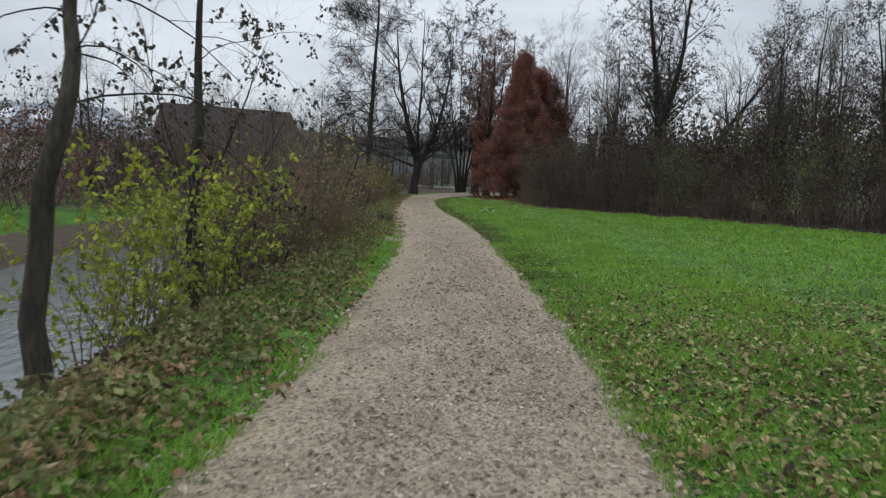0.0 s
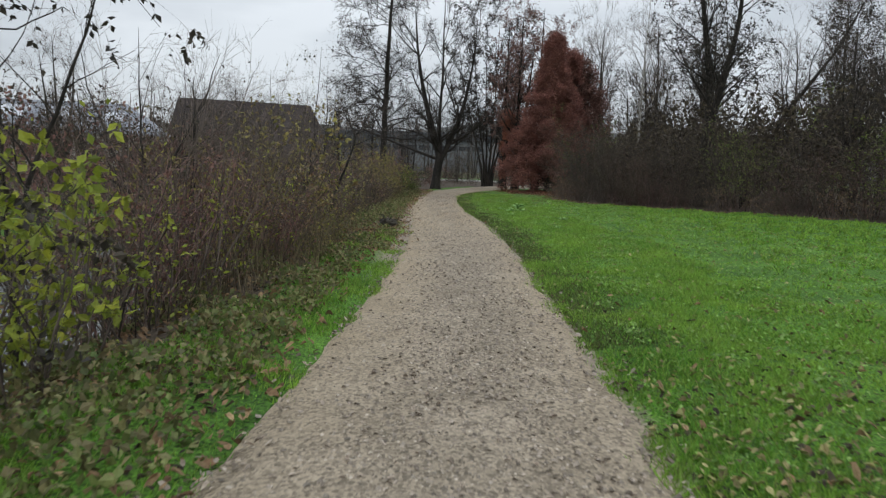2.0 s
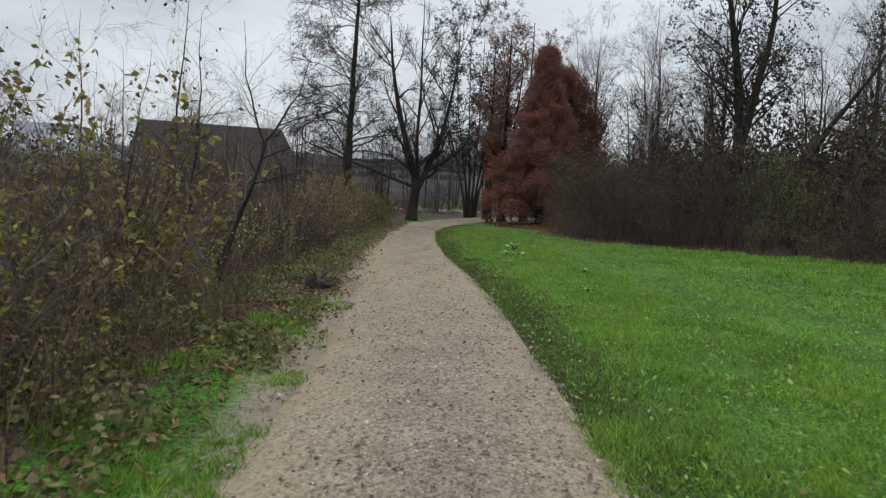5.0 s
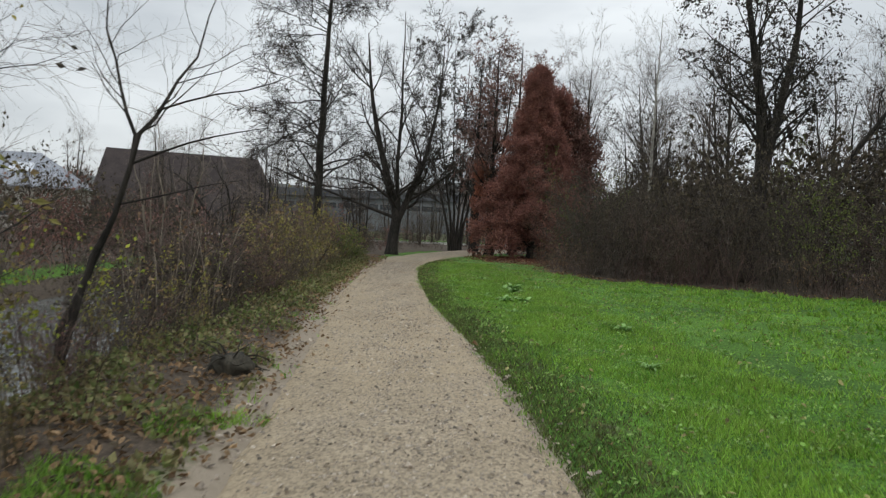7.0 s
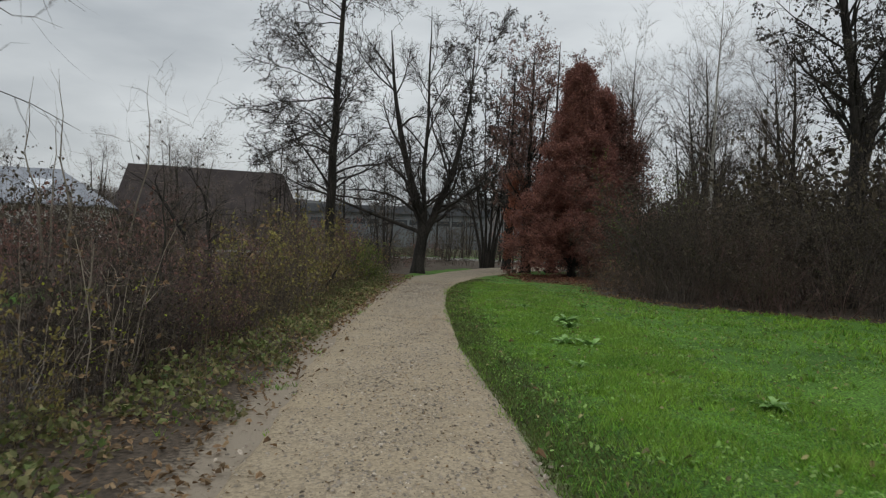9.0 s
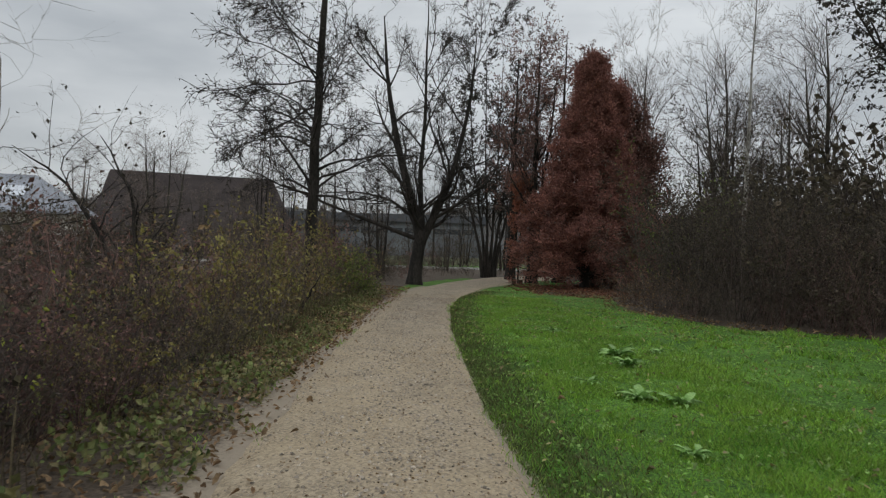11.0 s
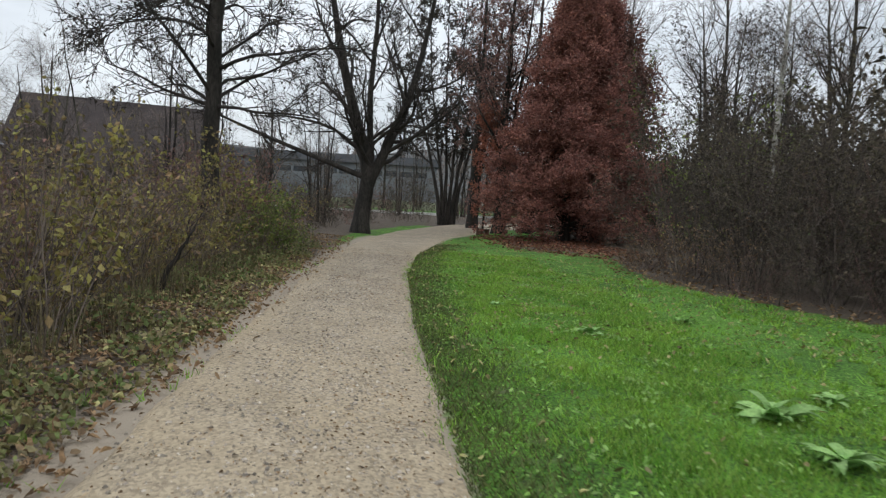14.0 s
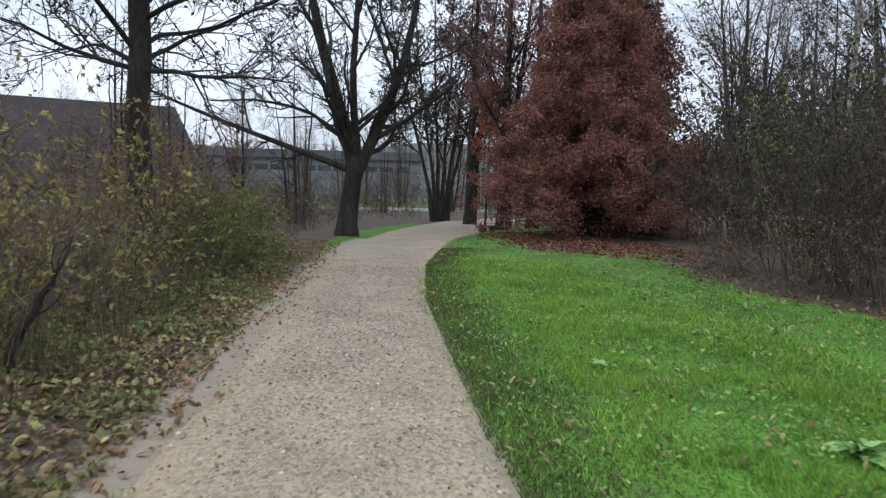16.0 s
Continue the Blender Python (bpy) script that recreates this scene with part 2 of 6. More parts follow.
def ground_material():
    m = mat("meadow_ground", (0.048, 0.115, 0.013), (0.095, 0.205, 0.023), 0.6, 0.95, 1.0, 38, 0.9)
    n, l = m.node_tree.nodes, m.node_tree.links
    p = n["Principled BSDF"]
    hsv = n["Hue/Saturation/Value"]
    at = n.new("ShaderNodeAttribute")
    at.attribute_name = "soil"
    at2 = n.new("ShaderNodeAttribute")
    at2.attribute_name = "woods"
    tc = n.new("ShaderNodeTexCoord")
    no = n.new("ShaderNodeTexNoise")
    no.inputs["Scale"].default_value = 3.2
    no.inputs["Detail"].default_value = 8
    l.new(tc.outputs["Object"], no.inputs["Vector"])
    soil = n.new("ShaderNodeValToRGB")
    soil.color_ramp.elements[0].position, soil.color_ramp.elements[1].position = 0.3, 0.7
    soil.color_ramp.elements[0].color = (0.036, 0.028, 0.021, 1)
    soil.color_ramp.elements[1].color = (0.13, 0.098, 0.07, 1)
    fine = n.new("ShaderNodeTexNoise")
    fine.inputs["Scale"].default_value = 22
    fine.inputs["Detail"].default_value = 6
    l.new(tc.outputs["Object"], fine.inputs["Vector"])
    l.new(fine.outputs["Fac"], soil.inputs["Fac"])
    ad = n.new("ShaderNodeMath")
    ad.operation = "ADD"
    l.new(at.outputs["Fac"], ad.inputs[0])
    l.new(no.outputs["Fac"], ad.inputs[1])
    mr = n.new("ShaderNodeMapRange")
    mr.inputs["From Min"].default_value, mr.inputs["From Max"].default_value = 0.85, 1.1
    l.new(ad.outputs[0], mr.inputs["Value"])
    m1 = n.new("ShaderNodeMix")
    m1.data_type = "RGBA"
    l.new(mr.outputs["Result"], m1.inputs["Factor"])
    l.new(hsv.outputs["Color"], m1.inputs["A"])
    l.new(soil.outputs["Color"], m1.inputs["B"])
    far = n.new("ShaderNodeValToRGB")
    far.color_ramp.elements[0].position, far.color_ramp.elements[1].position = 0.35, 0.65
    far.color_ramp.elements[0].color = (0.05, 0.055, 0.055, 1)
    far.color_ramp.elements[1].color = (0.11, 0.11, 0.105, 1)
    l.new(no.outputs["Fac"], far.inputs["Fac"])
    m2 = n.new("ShaderNodeMix")
    m2.data_type = "RGBA"
    l.new(at2.outputs["Fac"], m2.inputs["Factor"])
    at3 = n.new("ShaderNodeAttribute")
    at3.attribute_name = "shoulder"
    ad3 = n.new("ShaderNodeMath")
    ad3.operation = "ADD"
    l.new(at3.outputs["Fac"], ad3.inputs[0])
    l.new(fine.outputs["Fac"], ad3.inputs[1])
    mr3 = n.new("ShaderNodeMapRange")
    mr3.inputs["From Min"].default_value, mr3.inputs["From Max"].default_value = 0.75, 1.2
    l.new(ad3.outputs[0], mr3.inputs["Value"])
    m3 = n.new("ShaderNodeMix")
    m3.data_type = "RGBA"
    m3.inputs["B"].default_value = (0.3, 0.25, 0.19, 1)
    l.new(mr3.outputs["Result"], m3.inputs["Factor"])
    l.new(m1.outputs["Result"], m3.inputs["A"])
    l.new(m3.outputs["Result"], m2.inputs["A"])
    l.new(far.outputs["Color"], m2.inputs["B"])
    l.new(m2.outputs["Result"], p.inputs["Base Color"])
    return m


def path_material():
    m = mat("gravel_path", (0.232, 0.194, 0.143), (0.318, 0.268, 0.203), 1.3, 0.95, 0.5, 90, 0.22)
    n, l = m.node_tree.nodes, m.node_tree.links
    p = n["Principled BSDF"]
    hsv = n["Hue/Saturation/Value"]
    tc = n.new("ShaderNodeTexCoord")
    vo = n.new("ShaderNodeTexVoronoi")
    vo.inputs["Scale"].default_value = 48
    l.new(tc.outputs["Object"], vo.inputs["Vector"])
    rp = n.new("ShaderNodeValToRGB")
    rp.color_ramp.elements[0].position, rp.color_ramp.elements[1].position = 0.1, 0.75
    rp.color_ramp.elements[0].color = (0.48, 0.475, 0.47, 1)
    rp.color_ramp.elements[1].color = (1.36, 1.35, 1.33, 1)
    l.new(vo.outputs["Color"], rp.inputs["Fac"])
    mu = n.new("ShaderNodeMix")
    mu.data_type = "RGBA"
    mu.blend_type = "MULTIPLY"
    mu.inputs["Factor"].default_value = 1.0
    l.new(rp.outputs["Color"], mu.inputs["B"])
    at = n.new("ShaderNodeAttribute")
    at.attribute_name = "sand"
    no = n.new("ShaderNodeTexNoise")
    no.inputs["Scale"].default_value = 1.4
    no.inputs["Detail"].default_value = 5
    l.new(tc.outputs["Object"], no.inputs["Vector"])
    ad = n.new("ShaderNodeMath")
    ad.operation = "MULTIPLY"
    l.new(at.outputs["Fac"], ad.inputs[0])
    l.new(no.outputs["Fac"], ad.inputs[1])
    tw = n.new("ShaderNodeMath")
    tw.operation = "MULTIPLY"
    tw.inputs[1].default_value = 1.7
    tw.use_clamp = True
    l.new(ad.outputs[0], tw.inputs[0])
    sm = n.new("ShaderNodeMath")
    sm.operation = "MULTIPLY_ADD"
    sm.inputs[1].default_value, sm.inputs[2].default_value = -0.6, 1.0
    l.new(tw.outputs[0], sm.inputs[0])
    l.new(sm.outputs[0], mu.inputs["Factor"])
    sd = n.new("ShaderNodeMix")
    sd.data_type = "RGBA"
    sd.inputs["B"].default_value = (0.385, 0.308, 0.205, 1)
    l.new(tw.outputs[0], sd.inputs["Factor"])
    l.new(hsv.outputs["Color"], sd.inputs["A"])
    l.new(sd.outputs["Result"], mu.inputs["A"])
    l.new(mu.outputs["Result"], p.inputs["Base Color"])
    return m


def water_material():
    m = bpy.data.materials.new("river_water")
    m.use_nodes = True
    n, l = m.node_tree.nodes, m.node_tree.links
    p = n["Principled BSDF"]
    p.inputs["Base Color"].default_value = (0.13, 0.14, 0.135, 1)
    p.inputs["Roughness"].default_value = 0.12
    p.inputs["IOR"].default_value = 1.33
    p.inputs["Specular IOR Level"].default_value = 0.8
    tc = n.new("ShaderNodeTexCoord")
    mp = n.new("ShaderNodeMapping")
    mp.inputs["Scale"].default_value = (1.0, 0.45, 1)
    no = n.new("ShaderNodeTexNoise")
    no.inputs["Scale"].default_value = 5.5
    no.inputs["Detail"].default_value = 4
    b = n.new("ShaderNodeBump")
    b.inputs["Strength"].default_value = 0.35
    b.inputs["Distance"].default_value = 0.08
    l.new(tc.outputs["Object"], mp.inputs["Vector"])
    l.new(mp.outputs["Vector"], no.inputs["Vector"])
    l.new(no.outputs["Fac"], b.inputs["Height"])
    l.new(b.outputs["Normal"], p.inputs["Normal"])
    return m


GROUND, PATH, WATER = ground_material(), path_material(), water_material()


# ---- mesh helpers ----
def mesh_of(name, verts, faces, material, smooth=False):
    """A mesh from an array of corners and an array of equal-sided faces."""
    me = bpy.data.meshes.new(name)
    verts = np.asarray(verts, dtype=np.float32).reshape(-1, 3)
    faces = np.asarray(faces, dtype=np.int32)
    k = faces.shape[1]
    me.vertices.add(len(verts))
    me.vertices.foreach_set("co", verts.ravel())
    me.loops.add(faces.size)
    me.loops.foreach_set("vertex_index", faces.ravel())
    me.polygons.add(len(faces))
    me.polygons.foreach_set("loop_start", np.arange(0, faces.size, k, dtype=np.int32))
    me.polygons.foreach_set("loop_total", np.full(len(faces), k, dtype=np.int32))
    me.polygons.foreach_set("use_smooth", np.full(len(faces), smooth, dtype=bool))
    me.update(calc_edges=True)
    me.materials.append(material)
    return me


def piece(name, me, parent=None, label=""):
    ob = new(name, me)
    ob.parent = parent
    if label:
        tagged(ob, label)
    return ob


def part(name, bm, material, parent, label="", smooth=False):
    me = bpy.data.meshes.new(name)
    bm.to_mesh(me)
    bm.free()
    for f in me.polygons:
        f.use_smooth = smooth
    me.materials.append(material)
    return piece(name, me, parent, label)


def box(bm, lo, hi, bevel=0.0):
    g = bmesh.ops.create_cube(bm, size=1.0)
    for v in g["verts"]:
        v.co = Vector([(a + b) / 2 + c * (b - a) for a, b, c in zip(lo, hi, v.co)])
    if bevel:
        es = list({e for v in g["verts"] for e in v.link_edges})
        bmesh.ops.bevel(bm, geom=es, offset=bevel, segments=2, affect="EDGES")


def tubes(P, R, sides):
    """Tubes round the lines P (count, points, 3) with radii R (count, points)."""
    B, n, _ = P.shape
    T = np.gradient(P, axis=1)
    T /= np.linalg.norm(T, axis=2, keepdims=True) + 1e-9
    ref = np.where(np.abs(T[:, :1, 2:3]) > 0.8, np.array([1.0, 0.0, 0.0]), np.array([0.0, 0.0, 1.0]))
    U = np.cross(T, np.broadcast_to(ref, T.shape))
    U /= np.linalg.norm(U, axis=2, keepdims=True) + 1e-9
    V = np.cross(T, U)
    a = np.arange(sides) * 2 * np.pi / sides
    ring = U[:, :, None] * np.cos(a)[None, None, :, None] + V[:, :, None] * np.sin(a)[None, None, :, None]
    verts = P[:, :, None] + ring * R[:, :, None, None]
    b, i, s = np.meshgrid(np.arange(B), np.arange(n - 1), np.arange(sides), indexing="ij")
    base = b * n * sides
    s2 = (s + 1) % sides
    f = np.stack([base + i * sides + s, base + i * sides + s2, base + (i + 1) * sides + s2, base + (i + 1) * sides + s], -1)
    return verts.reshape(-1, 3), f.reshape(-1, 4)


def slips(rng, P, R):
    """The finest twigs: narrow blades along the lines P."""
    B, n, _ = P.shape
    T = P[:, -1] - P[:, 0]
    S = np.cross(T, rng.normal(size=(B, 3)))
    S /= np.linalg.norm(S, axis=1, keepdims=True) + 1e-9
    W = S[:, None] * R[:, :, None] * 1.25
    v = np.stack([P - W, P + W], 2).reshape(-1, 3)
    b, i = np.meshgrid(np.arange(B), np.arange(n - 1), indexing="ij")
    a = b * n * 2 + i * 2
    return v, np.stack([a, a + 1, a + 3, a + 2], -1).reshape(-1, 4)


def join(meshes):
    vs, fs, off = [], [], 0
    for v, f in meshes:
        vs.append(v)
        fs.append(f + off)
        off += len(v)
    return np.concatenate(vs), np.concatenate(fs)


def sprout(rng, P, R, k, length, angle, n, up=0.0, wig=0.15, ratio=0.55, t0=0.2, t1=1.0, fall=0.4, tip=0.25, rmin=0.0015, low=1.0):
    """k side branches on each line of P: their lines and radii."""
    B, m, _ = P.shape
    idx = np.repeat(np.arange(B), k)
    t = t0 + (t1 - t0) * rng.uniform(0, 1, B * k) ** low
    s = t * (m - 1)
    i = np.minimum(s.astype(int), m - 2)
    w = (s - i)[:, None]
    pos = P[idx, i] * (1 - w) + P[idx, i + 1] * w
    r = (R[idx, i] * (1 - w[:, 0]) + R[idx, i + 1] * w[:, 0]) * ratio
    T = P[idx, i + 1] - P[idx, i]
    T /= np.linalg.norm(T, axis=1, keepdims=True) + 1e-9
    q = rng.normal(size=(B * k, 3))
    q -= T * (q * T).sum(1, keepdims=True)
    q /= np.linalg.norm(q, axis=1, keepdims=True) + 1e-9
    a = np.radians(rng.uniform(angle[0], angle[1], B * k))[:, None]
    d = T * np.cos(a) + q * np.sin(a)
    L = rng.uniform(length[0], length[1], B * k) * (1 - fall * t)
    step = (L / (n - 1))[:, None]
    out = [pos]
    for _ in range(n - 1):
        d = d + rng.normal(scale=wig, size=d.shape)
        d[:, 2] += up
        d /= np.linalg.norm(d, axis=1, keepdims=True)
        out.append(out[-1] + d * step)
    Rr = np.maximum(r, rmin)[:, None] * np.linspace(1, tip, n)[None]
    return np.stack(out, 1), Rr


def leaf_cards(rng, C, size, droop=0.3, aspect=0.6):
    """Small leaves folded along the midrib at the places C."""
    N = len(C)
    d = rng.normal(size=(N, 3))
    d[:, 2] -= droop
    d /= np.linalg.norm(d, axis=1, keepdims=True)
    q = rng.normal(size=(N, 3))
    s = np.cross(d, q)
    s /= np.linalg.norm(s, axis=1, keepdims=True) + 1e-9
    u = np.cross(s, d)
    L = rng.uniform(size[0], size[1], N)[:, None]
    w = L * aspect * 0.5
    mid = C + d * L * 0.45 + u * L * 0.12
    v = np.stack([C, mid + s * w, C + d * L, mid - s * w], 1).reshape(-1, 3)
    b = np.arange(N)[:, None] * 4
    f = np.concatenate([b + np.array([0, 1, 2]), b + np.array([0, 2, 3])])
    return v, f


def on_lines(rng, P, count, t0=0.2):
    b = rng.integers(0, len(P), count)
    s = rng.uniform(t0, 1, count) * (P.shape[1] - 1)
    i = np.minimum(s.astype(int), P.shape[1] - 2)
    w = (s - i)[:, None]
    return P[b, i] * (1 - w) + P[b, i + 1] * w


def resample(points, n):
    p = np.array(points, float)
    t = np.linspace(0, len(p) - 1, n)
    c = [np.interp(t, np.arange(len(p)), p[:, a]) for a in range(3)]
    return np.stack(c, 1)


# ---- the plan ----
def path_left(y):
    return np.interp(y, [-8, 3.4, 7, 10, 15, 22, 28, 35, 44, 53, 58, 64.5, 71, 77], [-1.3, -1.05, -0.68, -0.43, -0.2, -0.12, -0.3, -0.47, -0.27, 0.2, 0.75, 1.95, 3.7, 5.7])


def path_right(y):
    return np.interp(y, [-8, 3.4, 7, 10.6, 16, 23, 27, 32, 40, 46, 51, 60, 66, 72, 77], [0.9, 1.42, 1.75, 1.85, 2.03, 2.06, 1.92, 1.62, 1.56, 1.76, 2.25, 3.95, 6.0, 8.2, 10.4])


def river_shift(y):
    return -0.03 * np.clip(y - 50, 0, None) ** 2 * (y < 75) - (y >= 75) * (18.75 + 1.5 * (y - 75))


def slope(y):
    return -0.006 * np.clip(y, -30, 80)


WATER_Z = -1.05


def gz(x, y):
    """Height of the ground."""
    x, y = np.asarray(x, float), np.asarray(y, float)
    u = x - river_shift(y)
    bank = np.interp(u, [-30, -16, -11, -9.0, -8.2, -4.4, -3.7, -3.0, -1.9], [0.4, 0.1, -0.35, -0.75, -1.45, -1.45, -0.9, -0.45, 0.0])
    bank = bank * np.clip((140 - y) / 40, 0, 1)
    lump = 0.035 * np.sin(x * 1.7 + 0.6 * y) * np.sin(y * 1.1 - 0.4 * x) + 0.02 * np.sin(3.1 * x) * np.sin(2.7 * y + 1)
    near_path = np.clip((x - path_left(y) + 0.5) / 0.5, 0, 1) * np.clip((path_right(y) + 0.6 - x) / 0.6, 0, 1) * (y < 77)
    far = np.clip((np.hypot(x, y) - 230) / 500, 0, 1)
    hill = 46 * far * far * (3 - 2 * far) * (y > -200) * (0.8 + 0.2 * np.sin(x * 0.009 + 1) * np.sin(x * 0.021))
    return slope(y) + bank + lump * (1 - near_path) - 0.035 * near_path + hill


def base_z(x, y):
    return float(gz(x, y))


EDGE_Y = [20, 28, 33, 39, 41.5, 44, 48, 54, 60, 66, 75]
EDGE_X = [30, 22, 17, 12, 8.6, 7.3, 7.2, 8.6, 8.2, 8.4, 14]


def wood_edge(y):
    """x of the meadow's edge, where the thicket begins."""
    return np.interp(y, EDGE_Y, EDGE_X)


# ---- ground, path, river ----
def build_ground():
    xs = np.concatenate([-np.geomspace(900, 14, 26), np.arange(-13.5, -5, 0.5), np.arange(-5, 4, 0.16), np.arange(4, 24, 0.45), np.geomspace(24.5, 900, 26)])
    ys = np.concatenate([-np.geomspace(700, 9, 18), np.arange(-8, 62, 0.3), np.arange(62, 110, 1.0), np.geomspace(111, 1500, 34)])
    X, Y = np.meshgrid(xs, ys)
    Z = gz(X, Y)
    v = np.stack([X, Y, Z], -1).reshape(-1, 3)
    nx, ny = len(xs), len(ys)
    i, j = np.meshgrid(np.arange(ny - 1), np.arange(nx - 1), indexing="ij")
    a = i * nx + j
    f = np.stack([a, a + 1, a + nx + 1, a + nx], -1).reshape(-1, 4)
    me = mesh_of("ground", v, f, GROUND, True)
    u = X - river_shift(Y)
    verge = np.interp(Y, [0, 8, 16, 19, 23, 50, 55, 60], [1.3, 1.3, 0.95, 0.5, -0.35, -0.35, 0.4, 0.9])
    soil = np.clip((path_left(Y) - verge - X) / 0.5 + 0.15, 0, 1) * (u > -10.5) * (Y < 75)
    thick = np.clip((X - wood_edge(Y)) / 0.8 + 0.3, 0, 1) * (Y > 20) * (Y < 76)
    bare = np.clip(1 - np.abs(X - path_right(Y) - 0.55) / 0.5, 0, 1) * 0.4 * np.clip((Y - 12) / 6, 0, 1) * (Y < 54)
    lit = np.clip(1 - np.hypot((X - 7.6) / 2.6, (Y - 57.5) / 4.5), 0, 1) * 1.6
    over = np.clip((-10.2 - u) / 2, 0, 1) * 0.75 * np.clip((Y - 22) / 6, 0, 1) * (Y < 140)
    beyond = np.clip((Y - 57) / 3, 0, 1) * (Y < 103) * 0.8 * np.clip((path_left(Y) - 0.7 - X) / 0.5, np.where(Y > 73, 0.9, 0.15), 1)
    beyond = np.maximum(beyond, np.clip((Y - 116) / 4, 0, 1) * 0.55)
    soil = np.clip(np.maximum.reduce([soil, thick, bare, lit, over, beyond]), 0, 1)
    rim = np.clip(1 - np.abs(X - path_right(Y)) / 0.22, 0, 1) * 0.45
    soil = np.maximum(soil, rim * (Y < 77))
    shoulder = np.clip(1 - (path_left(Y) - X) / 0.6, 0, 1) * (X < path_left(Y) + 0.3) * np.clip((Y - 13) / 5, 0, 1) * (Y < 60)
    shoulder = np.maximum(shoulder, np.clip(1 - (X - path_right(Y)) / 0.16, 0, 1) * (X > path_right(Y) - 0.3) * 0.8 * (Y < 77))
    woods = np.clip((np.hypot(X, Y) - 200) / 80, 0, 1)
    for nm, arr in (("soil", soil), ("woods", woods), ("shoulder", shoulder)):
        at = me.attributes.new(nm, "FLOAT", "POINT")
        at.data.foreach_set("value", arr.astype(np.float32).ravel())
    tagged(piece("ground", me), "green meadow grass with bare leaf-strewn earth under the bushes", "ground", kind="structure")


def build_path():
    rng = np.random.default_rng(3)
    ys = np.arange(-8, 74, 0.2)
    L, Rr = path_left(ys), path_right(ys)
    left = [np.array([a, b]) for a, b in zip(L, ys)]
    right = [np.array([a, b]) for a, b in zip(Rr, ys)]
    # beyond the bend the path runs away to the right
    tl = resample([(path_left(73.9), 73.9, 0), (5.7, 77.4, 0), (9.5, 83.4, 0), (17, 90, 0), (32, 98, 0)], 60)
    tr = resample([(path_right(73.9), 73.9, 0), (10.4, 77, 0), (13.5, 81, 0), (19.5, 86.5, 0), (33, 94, 0)], 60)
    left = np.concatenate([np.array(left), tl[1:, :2]])
    right = np.concatenate([np.array(right), tr[1:, :2]])
    n = len(left)
    wob = np.convolve(rng.normal(size=n + 8), np.ones(4) / 4, "same")[:n] * 0.04 + np.interp(np.arange(n), np.arange(0, n + 9, 9), rng.normal(size=len(np.arange(0, n + 9, 9)))) * 0.05
    wob2 = np.convolve(rng.normal(size=n + 8), np.ones(4) / 4, "same")[:n] * 0.04 + np.interp(np.arange(n), np.arange(0, n + 7, 7), rng.normal(size=len(np.arange(0, n + 7, 7)))) * 0.04
    m = 15
    s = np.linspace(0, 1, m)[None, :, None]
    P = left[:, None] * (1 - s) + right[:, None] * s
    P[:, 0, 0] += wob
    P[:, -1, 0] += wob2
    X, Y = P[..., 0], P[..., 1]
    crown = 0.03 * (1 - (2 * s[..., 0] - 1) ** 2)
    Z = slope(Y) + 0.004 + crown + 0.004 * np.sin(X * 7 + Y * 3) * np.sin(Y * 5)
    Z[:, 0] -= 0.045
    Z[:, -1] -= 0.045
    v = np.stack([X, Y, Z], -1).reshape(-1, 3)
    i, j = np.meshgrid(np.arange(n - 1), np.arange(m - 1), indexing="ij")
    a = i * m + j
    f = np.stack([a, a + 1, a + m + 1, a + m], -1).reshape(-1, 4)
    me = mesh_of("path", v, f, PATH, True)
    u = np.broadcast_to(s[..., 0], X.shape)
    sand = np.clip(np.abs(u - 0.55) * 2.4 - 0.25, 0, 1) * np.interp(Y, [8, 14, 40, 60], [0.25, 0.8, 0.8, 0.4])
    sand = np.maximum(sand, np.interp(Y, [17, 25, 36, 42, 58], [0, 0.75, 0.7, 0.25, 0.1]))
    at = me.attributes.new("sand", "FLOAT", "POINT")
    at.data.foreach_set("value", sand.astype(np.float32).ravel())
    tagged(piece("path", me), "pale beige gravel footpath strewn with wet leaves", "path", kind="structure")


def build_water():
    ys = np.concatenate([np.arange(-60, 50, 4.0), np.arange(50, 120, 2.0)])
    c = river_shift(ys)
    v, f = [], []
    for y, s in zip(ys, c):
        v += [(s - 9.4, y, WATER_Z), (s - 6.5, y, WATER_Z), (s - 3.4, y, WATER_Z)]
    for i in range(len(ys) - 1):
        for j in (0, 1):
            a = i * 3 + j
            f.append((a, a + 1, a + 4, a + 3))
    tagged(piece("water", mesh_of("water", v, f, WATER, True)), "grey rippled river water reflecting the overcast sky", "river", kind="structure")


build_ground()
build_path()
build_water()


# ---- trees ----
def thing(name, x, y, label, category, group="", turn=0.0, scale=1.0, sink=0.05, z=None):
    ob = new(name)
    ob.empty_display_size = 0.2
    ob.matrix_basis = pose(x, y, (base_z(x, y) if z is None else z) - sink, 0, 0, turn) @ Matrix.Scale(scale, 4)
    return tagged(ob, label, category, group)


def place(ob, x, y, turn, scale, sink=0.05, tilt=(0, 0)):
    if isinstance(scale, (int, float)):
        scale = (scale, scale, scale)
    return copy_thing(ob, pose(x, y, base_z(x, y) - sink, tilt[0], tilt[1], turn) @ Matrix.Diagonal((*scale, 1)))


